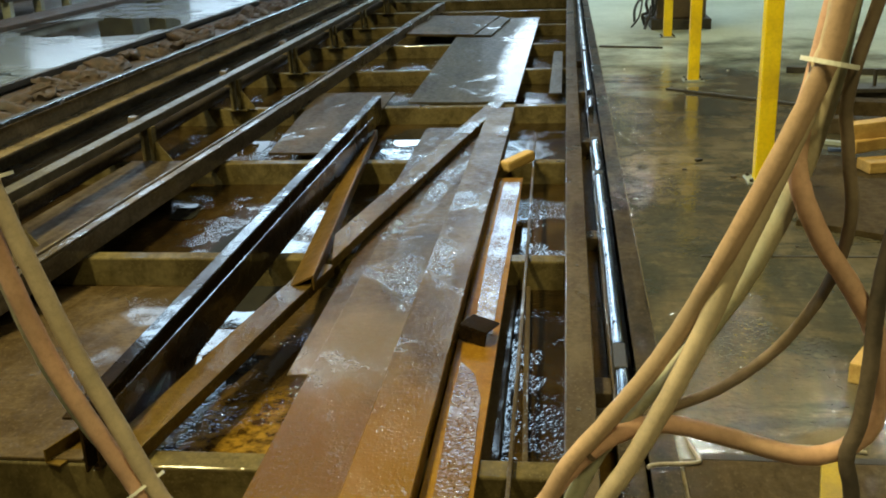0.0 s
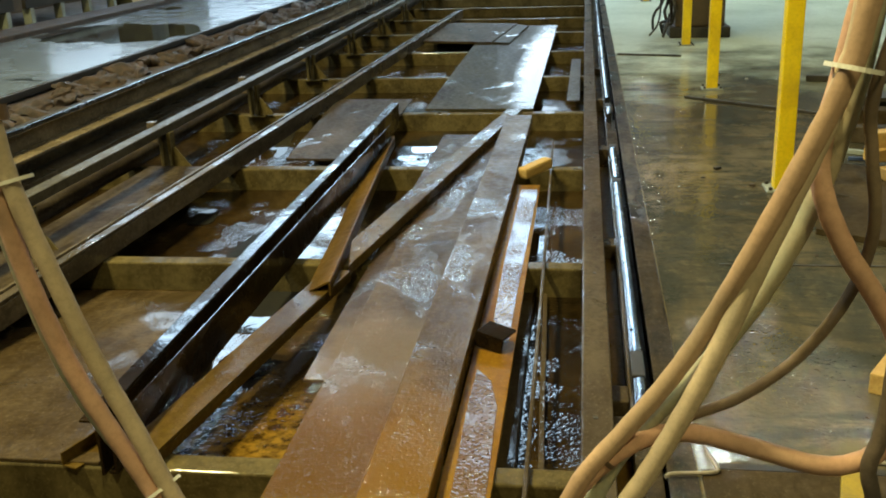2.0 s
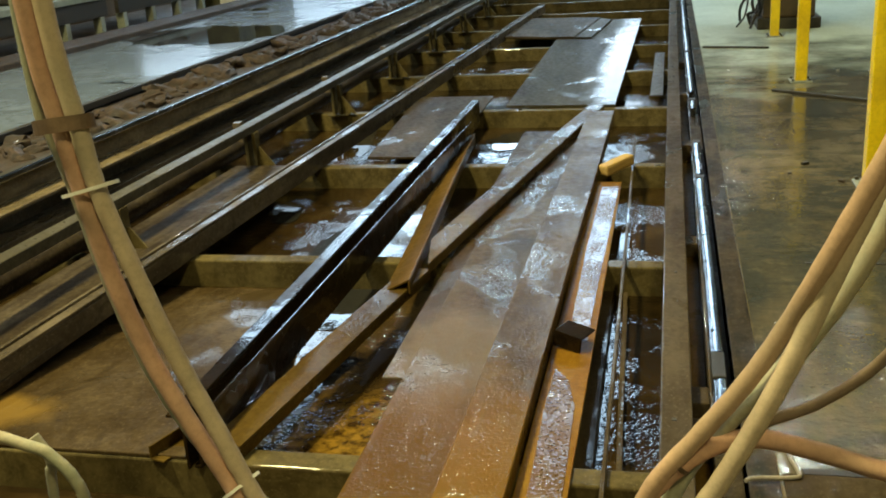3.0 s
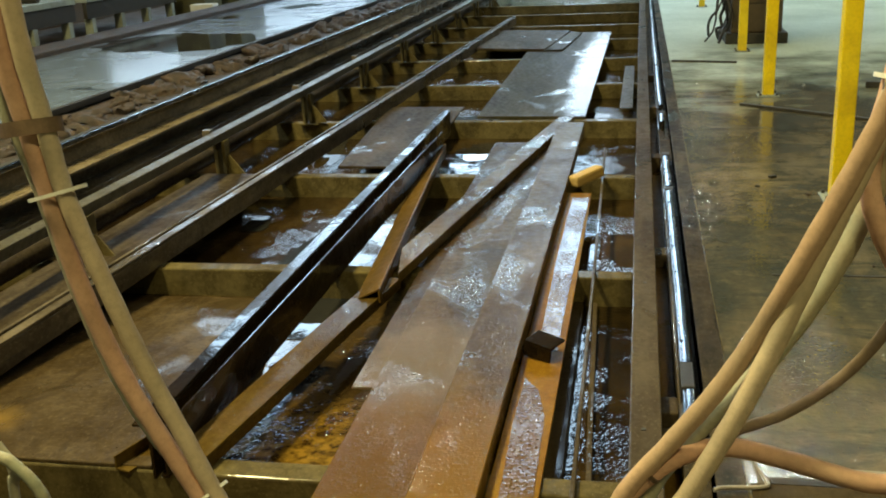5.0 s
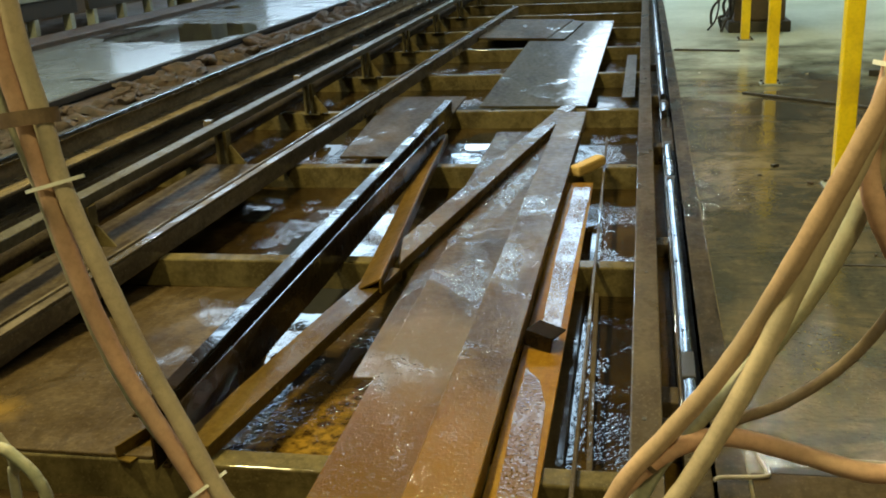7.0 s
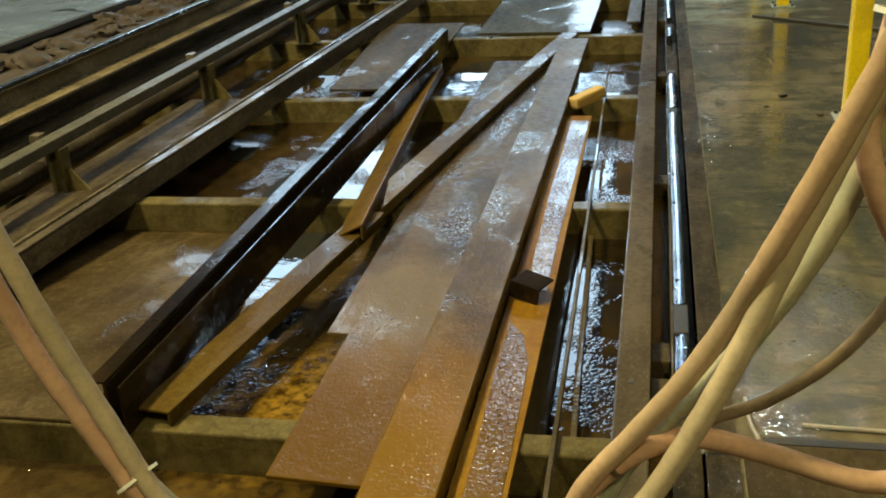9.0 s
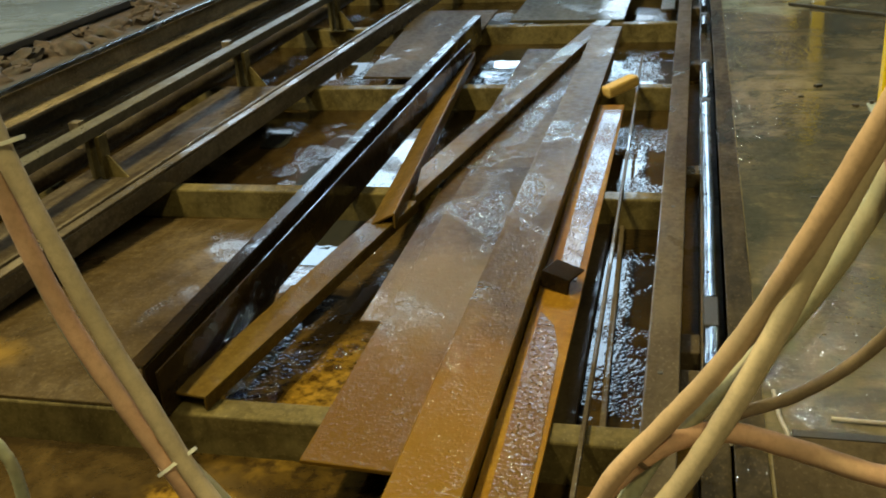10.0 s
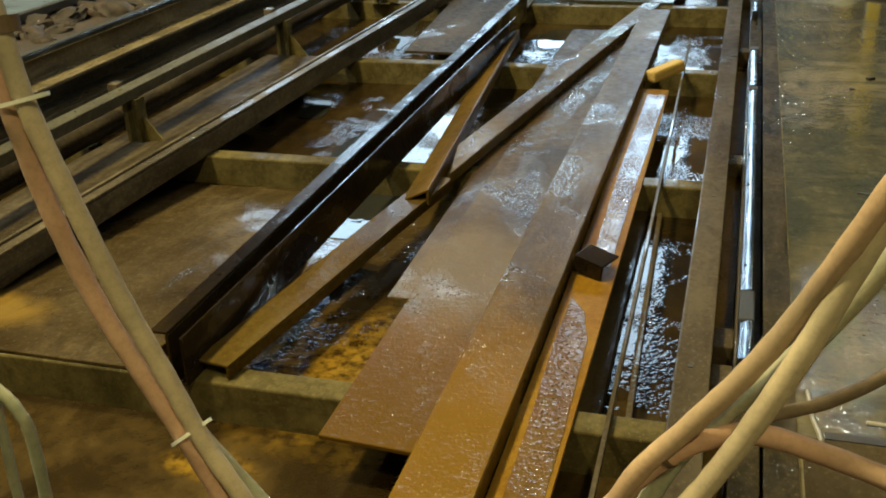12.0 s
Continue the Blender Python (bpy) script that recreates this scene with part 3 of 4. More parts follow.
soft_edges(part("foot", box(-3.6, -3.3, 0.5, 23.9, -0.30, 0.0, 0.004), RAIL, lr))
for r, x, z, mat_, name, lab in ((0.075, -3.0, -0.02, GRIME, "long_pipe", "grimy brown pipe running along the pit"),):
    bm = tube([(x, 0.5, z), (x, 8, z), (x, 16, z), (x, 23.8, z)], r, 20, 6)
    smooth(thing(name, bm, mat_, lab, "pipe", "long pipes"))
soft_edges(thing("side_plank", profile(rect(0.52, -0.044, 0.0), (-2.69, 0.5, ZB + 0.045), (-2.60, 6.05, ZB + 0.045), 6, 0.002, 4), GRIME, "dark grimy steel strip lying along the cross beams", "strip"), 0.004)


def rail_bracket(y):
    base = tagged(new("rail_bracket"), "rusty ochre steel bracket standing on a cross beam", "bracket", "rail brackets")
    base.location = (-2.74, y, ZB)
    part("base_plate", box(-0.09, 0.09, -0.05, 0.05, 0.0, 0.012, 0.003), OCHRE, base)
    part("upright", box(-0.045, -0.02, -0.04, 0.04, 0.012, 0.265, 0.003), OCHRE, base)
    part("upright", box(0.012, 0.035, -0.04, 0.04, 0.012, 0.265, 0.003), OCHRE, base)
    g = bmesh.new()
    pts = [(0.035, 0.012), (0.15, 0.012), (0.15, 0.03), (0.05, 0.16), (0.035, 0.16)]
    lo = [g.verts.new((x, -0.006, z)) for x, z in pts]
    hi = [g.verts.new((x, 0.006, z)) for x, z in pts]
    g.faces.new(lo)
    g.faces.new(hi[::-1])
    for i in range(len(pts)):
        g.faces.new((lo[i], lo[(i + 1) % 5], hi[(i + 1) % 5], hi[i]))
    part("gusset", g, OCHRE, base)
    part("arm", box(-0.16, -0.0455, -0.03, 0.03, 0.2, 0.255, 0.004), GRIMY, base)
    part("clip", box(-0.12, -0.065, -0.03, 0.03, 0.2553, 0.335, 0.004), RAIL, base)
    return base


first = rail_bracket(FRONTS[3] + 0.05)
for y in FRONTS[4:]:
    copy_thing(first, pose(-2.74, y - 0.03, ZB))
copy_thing(first, pose(-2.74, FRONTS[2] + 0.05, ZB))

# lumps of scale lying in the gutter beside the deck
part_bm = box(-4.17, -3.6, 0.5, 23.9, -0.4, 0.245, 0.01)
thing("gutter_base", part_bm, LUMP, "rust-brown gutter beside the grey deck", "gutter", kind="structure")
soft_edges(thing("deck_edging", profile(rect(0.05, -0.045, 0.0), (-4.145, 0.5, 0.315), (-4.145, 23.9, 0.315), 6, 0.002, 3), DARKPAINT, "black steel edging of the grey deck", "edging", kind="structure"), 0.004)
rnd = random.Random(11)


def lump(seed):
    bm = bmesh.new()
    bmesh.ops.create_icosphere(bm, subdivisions=3, radius=0.5)
    for v in bm.verts:
        k = 1 + 0.5 * noise.noise(v.co * 2.2 + Vector((seed, 0, 0))) + 0.4 * noise.noise(v.co * 7 + Vector((0, seed, 0)))
        v.co = Vector((v.co.x * 0.34, v.co.y * 0.19, v.co.z * 0.14)) * k
    return bm


shapes = []
for i in range(4):
    ob = smooth(thing("scale_lump", lump(i * 3.7), LUMP, "rough brown lump of mill scale in the gutter", "lump", "scale lumps"), 60)
    ob.matrix_basis = pose(-3.86 + 0.04 * i, 4.0 + 0.19 * i, 0.24)
    shapes.append(ob)
y = 4.76
while y < 19.0:
    k = rnd.uniform(0.35, 1.0)
    copy_thing(rnd.choice(shapes), pose(-3.83 + rnd.uniform(-0.17, 0.15), y, 0.25, rnd.uniform(-25, 25), rnd.uniform(-25, 25), rnd.uniform(0, 180)) @ Matrix.Scale(k, 4))
    y += rnd.uniform(0.05, 0.13)

# ---- steel stock lying on the cross beams ----
thing("steel_plate", sheet([(-0.98, 3.03), (-0.5, 3.03), (-0.52, 7.15), (-1.02, 7.15)], ZB + 0.012, 0.0115), PLATE, "long rusty wet steel plate lying on the cross beams", "plate")
thing("steel_plate", sheet([(-0.89, 2.20), (-0.57, 2.18), (-0.55, 4.6), (-0.90, 4.6)], ZB + 0.0265, 0.014), PLATE, "rusty wet steel plate with a pale patch, laid on another plate", "plate")
thing("steel_plate", sheet([(-2.02, 6.38), (-1.46, 6.36), (-1.50, 8.62), (-2.20, 8.64)], ZB + 0.016, 0.0155), PLATE_DARK, "dark brown wet steel plate across two beams", "plate")
sunk = thing("steel_plate", sheet([(-0.52, 0.0), (0.52, 0.0), (0.50, 0.9), (0.30, 1.80), (-0.60, 1.80)], 0.0, 0.012), MUDDY, "muddy brown wet steel plate sloping down into the pit", "plate")
sunk.matrix_basis = pose(-1.985, 2.415, ZB + 0.014, -4.4, 0, 0)
thing("steel_plate", sheet([(-1.31, 8.12), (-0.40, 8.08), (-0.36, 14.3), (-1.35, 14.3)], ZB + 0.022, 0.0215), PLATE_FAR, "wide wet grey-brown steel plate reflecting white light", "plate")
thing("steel_plate", sheet([(-2.15, 12.55), (-1.12, 12.3), (-0.93, 14.35), (-1.97, 14.6)], ZB + 0.05, 0.027), PLATE_DARK, "dark greenish-brown steel plate lying on a wider plate", "plate")
thing("steel_plate", sheet([(-1.11, 12.3), (-0.90, 12.28), (-0.76, 14.1), (-0.92, 14.3)], ZB + 0.042, 0.018), PLATE_FAR, "narrow offcut of wet grey steel plate", "plate")
section("steel_channel", (-0.497, 1.2, -0.118), (-0.48, 7.55, -0.115), (("web", slab(-0.1, 0.1, 0.063, 0.075)), ("flange", slab(-0.1, -0.088, 0.0, 0.0628)), ("flange", slab(0.088, 0.1, 0.0, 0.0628))),
        BAR, "long rusty steel channel lying flange down, orange near its end", "channel", 8, 0.003, 12, 0.004)
tray = tagged(new("rust_tray"), "orange rusted steel channel with water on it", "channel")
soft_edges(part("web", profile([(-0.08, 0.0), (0.075, 0.0), (0.075, 0.012), (-0.08, 0.012)], (-0.31, 1.3, ZB + 0.001), (-0.312, 5.72, ZB + 0.001), 6, 0.002, 2), RUST, tray), 0.002)
FILM = wet_steel("water_on_rust", (0.075, 0.036, 0.008), (0.12, 0.062, 0.014), (0.17, 0.095, 0.03), wet=1.5, drops=0.55)


def film(points, z):
    bm = bmesh.new()
    vs = [bm.verts.new((x, y, z)) for x, y in points]
    top = bm.faces.new(vs)
    r = bmesh.ops.extrude_face_region(bm, geom=[top])
    bmesh.ops.translate(bm, vec=(0, 0, -0.003), verts=[v for v in r["geom"] if isinstance(v, bmesh.types.BMVert)])
    return bm


part("water_film", film([(-0.335, 3.42), (-0.262, 3.40), (-0.262, 3.9), (-0.247, 5.6), (-0.345, 5.6), (-0.35, 4.4)], ZB + 0.0165), FILM, tray, "film of rippled water")
part("water_film", film([(-0.345, 1.32), (-0.25, 1.32), (-0.25, 2.4), (-0.262, 2.87), (-0.30, 3.06), (-0.358, 3.15), (-0.362, 2.85), (-0.35, 2.4)], ZB + 0.0165), FILM, tray, "film of rippled water")
soft_edges(thing("thin_bar", profile(rect(0.014, 0.001, 0.028), (-0.122, 1.2, ZB), (-0.198, 6.9, ZB), 8, 0.003, 6), BEAM, "long thin dark steel bar lying along the pit", "bar"), 0.003)
soft_edges(thing("flat_bar", profile(rect(0.085, 0.0, 0.04), (-0.232, 2.53, ZP + 0.01), (-0.245, 4.25, ZP + 0.01), 4, 0.003, 16), PLATE_DARK, "brown flat steel bar lying in the pit water", "bar"), 0.003)
soft_edges(thing("thin_bar", profile(rect(0.02, 0.0, 0.034), (-0.10, 2.53, ZP + 0.01), (-0.155, 4.25, ZP + 0.01), 4, 0.003, 17), BEAM, "thin brown steel bar half sunk in the pit water", "bar"), 0.003)
section("angle_bar", (-1.425, 2.36, ZB + 0.001), (-1.428, 7.5, ZB + 0.001), (("top_leg", slab(-0.052, 0.005, 0.18, 0.19)), ("upright_leg", slab(-0.005, 0.005, 0.0, 0.1798))), ANGLE,
        "dark wet steel angle with a bright wet top leg", "angle bar", 6, 0.003, 9, 0.003)
section("angle_bar", (-1.385, 2.37, ZB + 0.001), (-1.352, 6.8, ZB + 0.001), (("bottom_leg", slab(-0.028, -0.0083, 0.0, 0.01)), ("upright_leg", slab(-0.008, 0.0, 0.0, 0.165))), ANGLE,
        "dark wet steel angle lying against another", "angle bar", 6, 0.003, 13, 0.002)
section("steel_channel", (-1.338, 2.44, ZB + 0.001), (-1.095, 4.08, ZB + 0.001), (("web", slab(-0.06, 0.06, 0.04, 0.05)), ("flange", slab(-0.06, -0.05, 0.0, 0.0398)), ("flange", slab(0.05, 0.06, 0.0, 0.0398))),
        BAR, "short rusty brown steel channel laid askew", "channel", 3, 0.002, 3, 0.003)
section("angle_bar", (-1.105, 3.80, -0.068), (-1.38, 6.85, -0.098), (("sloping_leg", [(-0.075, -0.006), (-0.07, -0.012), (0.04, 0.038), (0.04, 0.046), (0.034, 0.046)]), ("upright_leg", slab(0.031, 0.04, -0.022, 0.0335))),
        CHAN, "rusty orange-brown steel angle lying askew on its toes", "angle bar", 4, 0.002, 4, 0.002)
diagonal = profile(rect(0.125, 0.0, 0.052), (-1.105, 4.06, -0.092), (-0.535, 7.85, -0.105), 4, 0.002, 7)
for v in list(diagonal.verts)[:4]:
    if v.co.x < -1.12:
        v.co += Vector((0.055, 0.36, 0))
soft_edges(thing("flat_bar", diagonal, BAR, "brown steel bar lying diagonally across a plate", "bar"), 0.005)

bm = box(-0.12, 0.12, -0.038, 0.038, 0.0, 0.068, 0.016)
ob = thing("timber_block", bm, WOOD, "short yellow timber block on the rusty channel", "timber")
ob.matrix_basis = pose(-0.275, 5.93, -0.088, 0, -8, 48)
offcut = tagged(new("steel_offcut"), "small black steel angle offcut lying across the orange channel", "offcut")
soft_edges(part("leg", box(-0.058, 0.058, -0.055, 0.055, 0.052, 0.062, 0.0), ANGLE, offcut), 0.002)
soft_edges(part("leg", box(-0.058, 0.058, -0.055, -0.045, -0.002, 0.0518, 0.0), ANGLE, offcut), 0.002)
soft_edges(part("leg", box(-0.058, -0.048, -0.0448, 0.055, -0.002, 0.0518, 0.0), ANGLE, offcut), 0.002)
offcut.matrix_basis = pose(-0.312, 3.36, ZB + 0.02, 0, 8, -24)
ob = thing("steel_offcut", box(-0.035, 0.035, -0.16, 0.16, 0.0, 0.03, 0.003), ANGLE, "short black steel slab in the pit", "offcut")
ob.matrix_basis = pose(-1.30, 3.36, -0.165, 0, 0, -12)
ob = soft_edges(thing("steel_offcut", profile(ell(0.06, 0.05, 0.008), (-1.58, 2.40, ZB + 0.001), (-1.47, 2.75, ZB + 0.001)), BAR, "small rusty angle offcut on the first beam", "offcut"), 0.002)

# ---- things on the floor ----


def guard_post(x, y, h):
    base = tagged(new("guard_post"), "yellow painted square steel guard post bolted to the floor", "post", "guard posts")
    base.location = (x, y, 0)
    part("post", box(-0.045, 0.045, -0.045, 0.045, 0.008, h, 0.006), YELLOW, base)
    part("base_plate", box(-0.085, 0.085, -0.085, 0.085, 0.0, 0.01, 0.002), GREY, base, "scuffed steel base plate")
    for sx in (-1, 1):
        for sy in (-1, 1):
            part("bolt", box(sx * 0.065 - 0.009, sx * 0.065 + 0.009, sy * 0.065 - 0.009, sy * 0.065 + 0.009, 0.009, 0.026, 0.002), DARKPAINT, base)
    return base


post = guard_post(1.075, 5.26, 1.35)
for x, y in ((1.075, 8.42), (1.12, 11.2)):
    copy_thing(post, pose(x, y, 0))
copy_thing(post, pose(0.99, 16.6, 0))


def floor_bar(a, b, w, h, label):
    return soft_edges(thing("floor_bar", profile(rect(w, 0.001, h), (*a, 0), (*b, 0), 2, 0.003, 3), DARKPAINT, label, "bar", "bars on the floor"), 0.003)


floor_bar((0.82, 7.98), (2.6, 6.55), 0.035, 0.02, "thin black steel bar lying on the wet floor")
floor_bar((0.36, 10.48), (0.99, 10.30), 0.03, 0.02, "short black steel bar lying on the floor")

# ---- hanging hoses near the camera ----
def farther(p):
    """The left bundle hangs a little deeper in the hall."""
    return (0.034 + (p[0] - 0.03) * 1.03, -0.127 + (p[1] + 0.127) * 1.03, 1.488 + (p[2] - 1.488) * 1.03)


def hose(points, r, material, label):
    if points[0][0] < 0.0 and points[0][2] > 0.0:
        points = [farther(p) for p in points]
    else:
        points = [(x + 0.006, y, z) for x, y, z in points]
    return smooth(thing("hose", tube(points, r), material, label, "hose", "hanging hoses"), 80)


HY = 1.48
hose([(-1.00, 1.3, 8.5), (-1.06, HY, 3.4), (-1.058, HY, 1.9), (-1.047, HY, 1.382), (-1.022, HY, 1.17), (-1.002, HY, 1.031), (-0.947, HY, 0.847), (-0.891, HY, 0.683), (-0.833, HY, 0.543),
      (-0.775, HY, 0.40), (-0.70, HY, 0.26), (-0.63, HY + 0.02, 0.05), (-0.62, HY + 0.05, -0.26)], 0.0185, HOSE_TAN, "dusty tan rubber hose hanging over the pit")
hose([(-1.04, 1.3, 8.5), (-1.10, HY, 3.4), (-1.095, HY, 1.9), (-1.083, HY, 1.344), (-1.058, HY, 1.16), (-1.038, HY, 1.037), (-1.003, HY, 0.857), (-0.947, HY, 0.68), (-0.879, HY, 0.534),
      (-0.812, HY, 0.40), (-0.74, HY, 0.24), (-0.70, HY + 0.02, 0.05), (-0.70, HY + 0.05, -0.26)], 0.0185, HOSE_PINK, "dusty brown-orange rubber hose in a strapped bundle")
hose([(-1.08, 1.35, 8.5), (-1.13, HY + 0.03, 3.4), (-1.12, HY + 0.03, 1.9), (-1.112, HY + 0.03, 1.249), (-1.096, HY + 0.03, 1.15), (-1.066, HY + 0.03, 1.03), (-1.034, HY + 0.03, 0.868), (-0.98, HY + 0.03, 0.679),
      (-0.903, HY + 0.03, 0.52), (-0.795, HY + 0.03, 0.385), (-0.70, HY + 0.04, 0.25), (-0.55, HY + 0.05, 0.05), (-0.50, HY + 0.05, -0.26)], 0.0185, HOSE_GREEN, "dusty grey-green rubber hose in a strapped bundle")
thing("strap", ring_band(farther((-1.055, HY + 0.008, 1.165)), (0.12, -0.15, -1), 0.060, 0.033, 0.028), TAPE, "brown tape strapped round the hanging hoses", "strap")
thing("cable_tie", ring_band(farther((-1.025, HY + 0.008, 1.042)), (0.26, -0.1, -1), 0.058, 0.033, 0.007), TIE, "pale nylon tie round the hanging hoses", "cable tie", "cable ties")
thing("cable_tie", ring_band(farther((-0.808, HY + 0.012, 0.415)), (0.8, -0.25, -1), 0.044, 0.034, 0.007), TIE, "pale nylon tie round the hanging hoses", "cable tie", "cable ties")
hose([(-1.75, HY, 0.35), (-1.45, HY, 0.50), (-1.266, HY, 0.482), (-1.218, HY, 0.456), (-1.181, HY, 0.411), (-1.165, HY, 0.34), (-1.17, HY, 0.1), (-1.18, HY, -0.26)], 0.013, HOSE_GREEN, "thin grey hose looping down into the pit")
hose([(-1.28, HY + 0.03, 0.49), (-1.257, HY + 0.03, 0.45), (-1.252, HY + 0.03, 0.41), (-1.262, HY + 0.03, 0.35), (-1.28, HY + 0.03, -0.26)], 0.011, HOSE_GREEN, "thin grey hose hanging into the pit")

RY = 1.40
hose([(0.36, RY - 0.1, 8.5), (0.44, RY, 3.0), (0.425, RY, 1.7), (0.406, RY, 1.334), (0.388, RY, 1.235), (0.352, RY, 1.117), (0.287, RY, 0.943), (0.229, RY, 0.785), (0.175, RY, 0.658), (0.121, RY, 0.546),
      (0.08, RY, 0.47), (0.02, RY, 0.3), (0.0, RY, 0.15), (0.01, RY, 0.018)], 0.0175, HOSE_TAN, "dusty yellow-tan rubber hose hanging beside the pit")
hose([(0.40, RY - 0.12, 8.5), (0.47, RY - 0.02, 3.0), (0.43, RY - 0.03, 1.6), (0.40, RY - 0.03, 1.32), (0.384, RY - 0.03, 1.24), (0.338, RY - 0.02, 1.117), (0.272, RY - 0.01, 0.962), (0.216, RY + 0.02, 0.825), (0.155, RY + 0.02, 0.721),
      (0.085, RY + 0.02, 0.623), (0.0, RY + 0.02, 0.50), (-0.06, RY + 0.02, 0.3), (-0.08, RY, -0.1)], 0.0165, HOSE_BUFF, "dusty orange rubber hose strapped to a tan one")
hose([(0.44, RY, 8.5), (0.47, RY + 0.05, 3.0), (0.45, RY + 0.05, 1.6), (0.428, RY + 0.05, 1.285), (0.402, RY + 0.05, 1.134), (0.362, RY + 0.05, 1.0), (0.30, RY + 0.05, 0.866), (0.215, RY + 0.05, 0.733), (0.13, RY + 0.05, 0.63),
      (0.05, RY + 0.05, 0.5), (0.0, RY + 0.05, 0.3), (0.06, RY + 0.06, 0.018)], 0.0165, HOSE_GREEN, "dusty grey-green hose behind the tan hoses")
hose([(-0.15, RY + 0.03, -0.1), (-0.10, RY + 0.03, 0.3), (-0.003, RY + 0.03, 0.481), (0.062, RY + 0.03, 0.563), (0.127, RY + 0.035, 0.604), (0.193, RY + 0.035, 0.616), (0.287, RY + 0.02, 0.604), (0.40, RY, 0.584), (0.464, RY, 0.592), (0.512, RY, 0.631),
      (0.528, RY, 0.70), (0.51, RY, 0.801), (0.463, RY, 0.888), (0.413, RY, 0.963), (0.377, RY + 0.02, 1.046), (0.372, RY + 0.04, 1.12), (0.405, RY + 0.06, 1.28), (0.44, RY + 0.06, 1.6), (0.49, RY + 0.06, 3.0), (0.45, RY + 0.06, 8.5)], 0.0165, HOSE_PINK, "orange rubber hose bent into a wide loop")
hose([(0.17, RY + 0.05, 0.60), (0.192, RY + 0.05, 0.637), (0.274, RY + 0.05, 0.677), (0.352, RY + 0.04, 0.747), (0.408, RY + 0.03, 0.829), (0.443, RY + 0.02, 0.916), (0.451, RY, 1.01), (0.436, RY, 1.117), (0.43, RY, 1.203), (0.47, RY, 1.38), (0.52, RY, 1.6), (0.6, RY, 3.0), (0.55, RY, 8.5)], 0.0098, HOSE_CABLE, "thin dusty brown cable curving down beside the hoses")
hose([(0.8, RY - 0.05, 8.5), (0.9, RY - 0.03, 3.0), (0.74, RY - 0.03, 1.7), (0.62, RY - 0.03, 1.35), (0.548, RY - 0.02, 1.13), (0.515, RY - 0.02, 1.01), (0.499, RY - 0.02, 0.879), (0.499, RY - 0.02, 0.76), (0.492, RY - 0.02, 0.657),
      (0.478, RY - 0.02, 0.592), (0.495, RY - 0.02, 0.503), (0.51, RY, 0.25), (0.52, RY + 0.03, 0.018)], 0.0135, HOSE_DARK, "thick dusty black hose hanging to the floor")
thing("cable_tie", ring_band((0.404, RY + 0.002, 1.243), (0.2, 0.11, 1), 0.038, 0.06, 0.007, thick=0.003), TIE, "pale nylon tie round hanging hoses", "cable tie", "cable ties")
thing("hose_clip", ring_band((0.062, RY + 0.03, 0.563), (0.6, 0, 0.5), 0.0175, 0.0175, 0.008), TAPE, "rusty wire clip round a hose", "clip")

# ---- scrap and timber on the floor to the right ----
thing("floor_plate", sheet([(1.09, 4.46), (1.75, 4.02), (2.5, 5.2), (1.42, 5.75)], 0.03, 0.029), PLATE_DARK, "brown steel plate lying on the concrete floor", "plate")


def timber(name, l, w, h, m, label):
    ob = thing(name, box(-l / 2, l / 2, -w / 2, w / 2, 0, h, 0.006), WOOD, label, "timber", "loose timbers")
    ob.matrix_basis = m
    return ob


timber("timber", 0.36, 0.09, 0.09, pose(1.76, 5.62, 0.16, 0, -2, 18), "sawn yellow timber lying on a stack of scrap")
timber("timber", 0.75, 0.14, 0.06, pose(1.98, 5.42, 0.031, 0, 0, 14), "worn brown timber plank on a steel plate")
timber("timber", 0.5, 0.1, 0.068, pose(1.80, 5.63, 0.0915, 0, 0, 30), "yellow timber packed under a beam")
timber("timber", 0.3, 0.08, 0.07, pose(1.02, 2.95, 0.001, 0, 0, 60), "short yellow timber on the wet floor")
timber("timber", 0.34, 0.09, 0.05, pose(1.12, 2.55, 0.001, 0, 0, 20), "brown wet timber offcut on the floor")
WORN_YELLOW = plain_stuff("worn_yellow_paint", (0.26, 0.18, 0.015), (0.42, 0.30, 0.02), rough=0.6, scale=9.0, dirt=(0.08, 0.06, 0.03))
ob = thing("yellow_bar", box(-0.03, 0.03, -0.2, 0.2, 0.001, 0.04, 0.005), WORN_YELLOW, "worn yellow painted steel bar on the floor", "bar")
ob.matrix_basis = pose(0.70, 2.16, 0, 0, 0, -14)
for i, (a, b, w, h, z) in enumerate((((1.62, 6.45), (3.2, 6.05), 0.12, 0.10, 0.001), ((1.72, 6.95), (3.4, 6.5), 0.16, 0.12, 0.001), ((1.85, 7.65), (3.6, 7.2), 0.22, 0.07, 0.001), ((1.9, 8.75), (3.9, 8.2), 0.05, 0.05, 0.001))):
    soft_edges(thing("scrap_beam", profile(rect(w, z, z + h), (*a, 0), (*b, 0), 2, 0.004, i), (BEAM, PLATE_DARK, DARKPAINT, DARKPAINT)[i], "dark steel beam stacked on the floor", "beam", "stacked beams"), 0.004)
pins = tagged(new("pin_plate"), "dark steel plate with three upright pins on the stack", "plate")
pins.location = (2.45, 7.5, 0.071)
part("plate", box(-0.42, 0.5, -0.12, 0.12, 0.0, 0.03, 0.004), DARKPAINT, pins)
for dx in (-0.18, -0.08, 0.02):
    smooth(part("pin", tube([(dx, 0, 0.03), (dx, 0, 0.07), (dx, 0, 0.11), (dx, 0, 0.15)], 0.014, 10, 3), DARKPAINT, pins))
BLUE = plain_stuff("blue_plastic", (0.03, 0.05, 0.13), (0.06, 0.09, 0.2), rough=0.35, scale=8.0)
rs = random.Random(4)
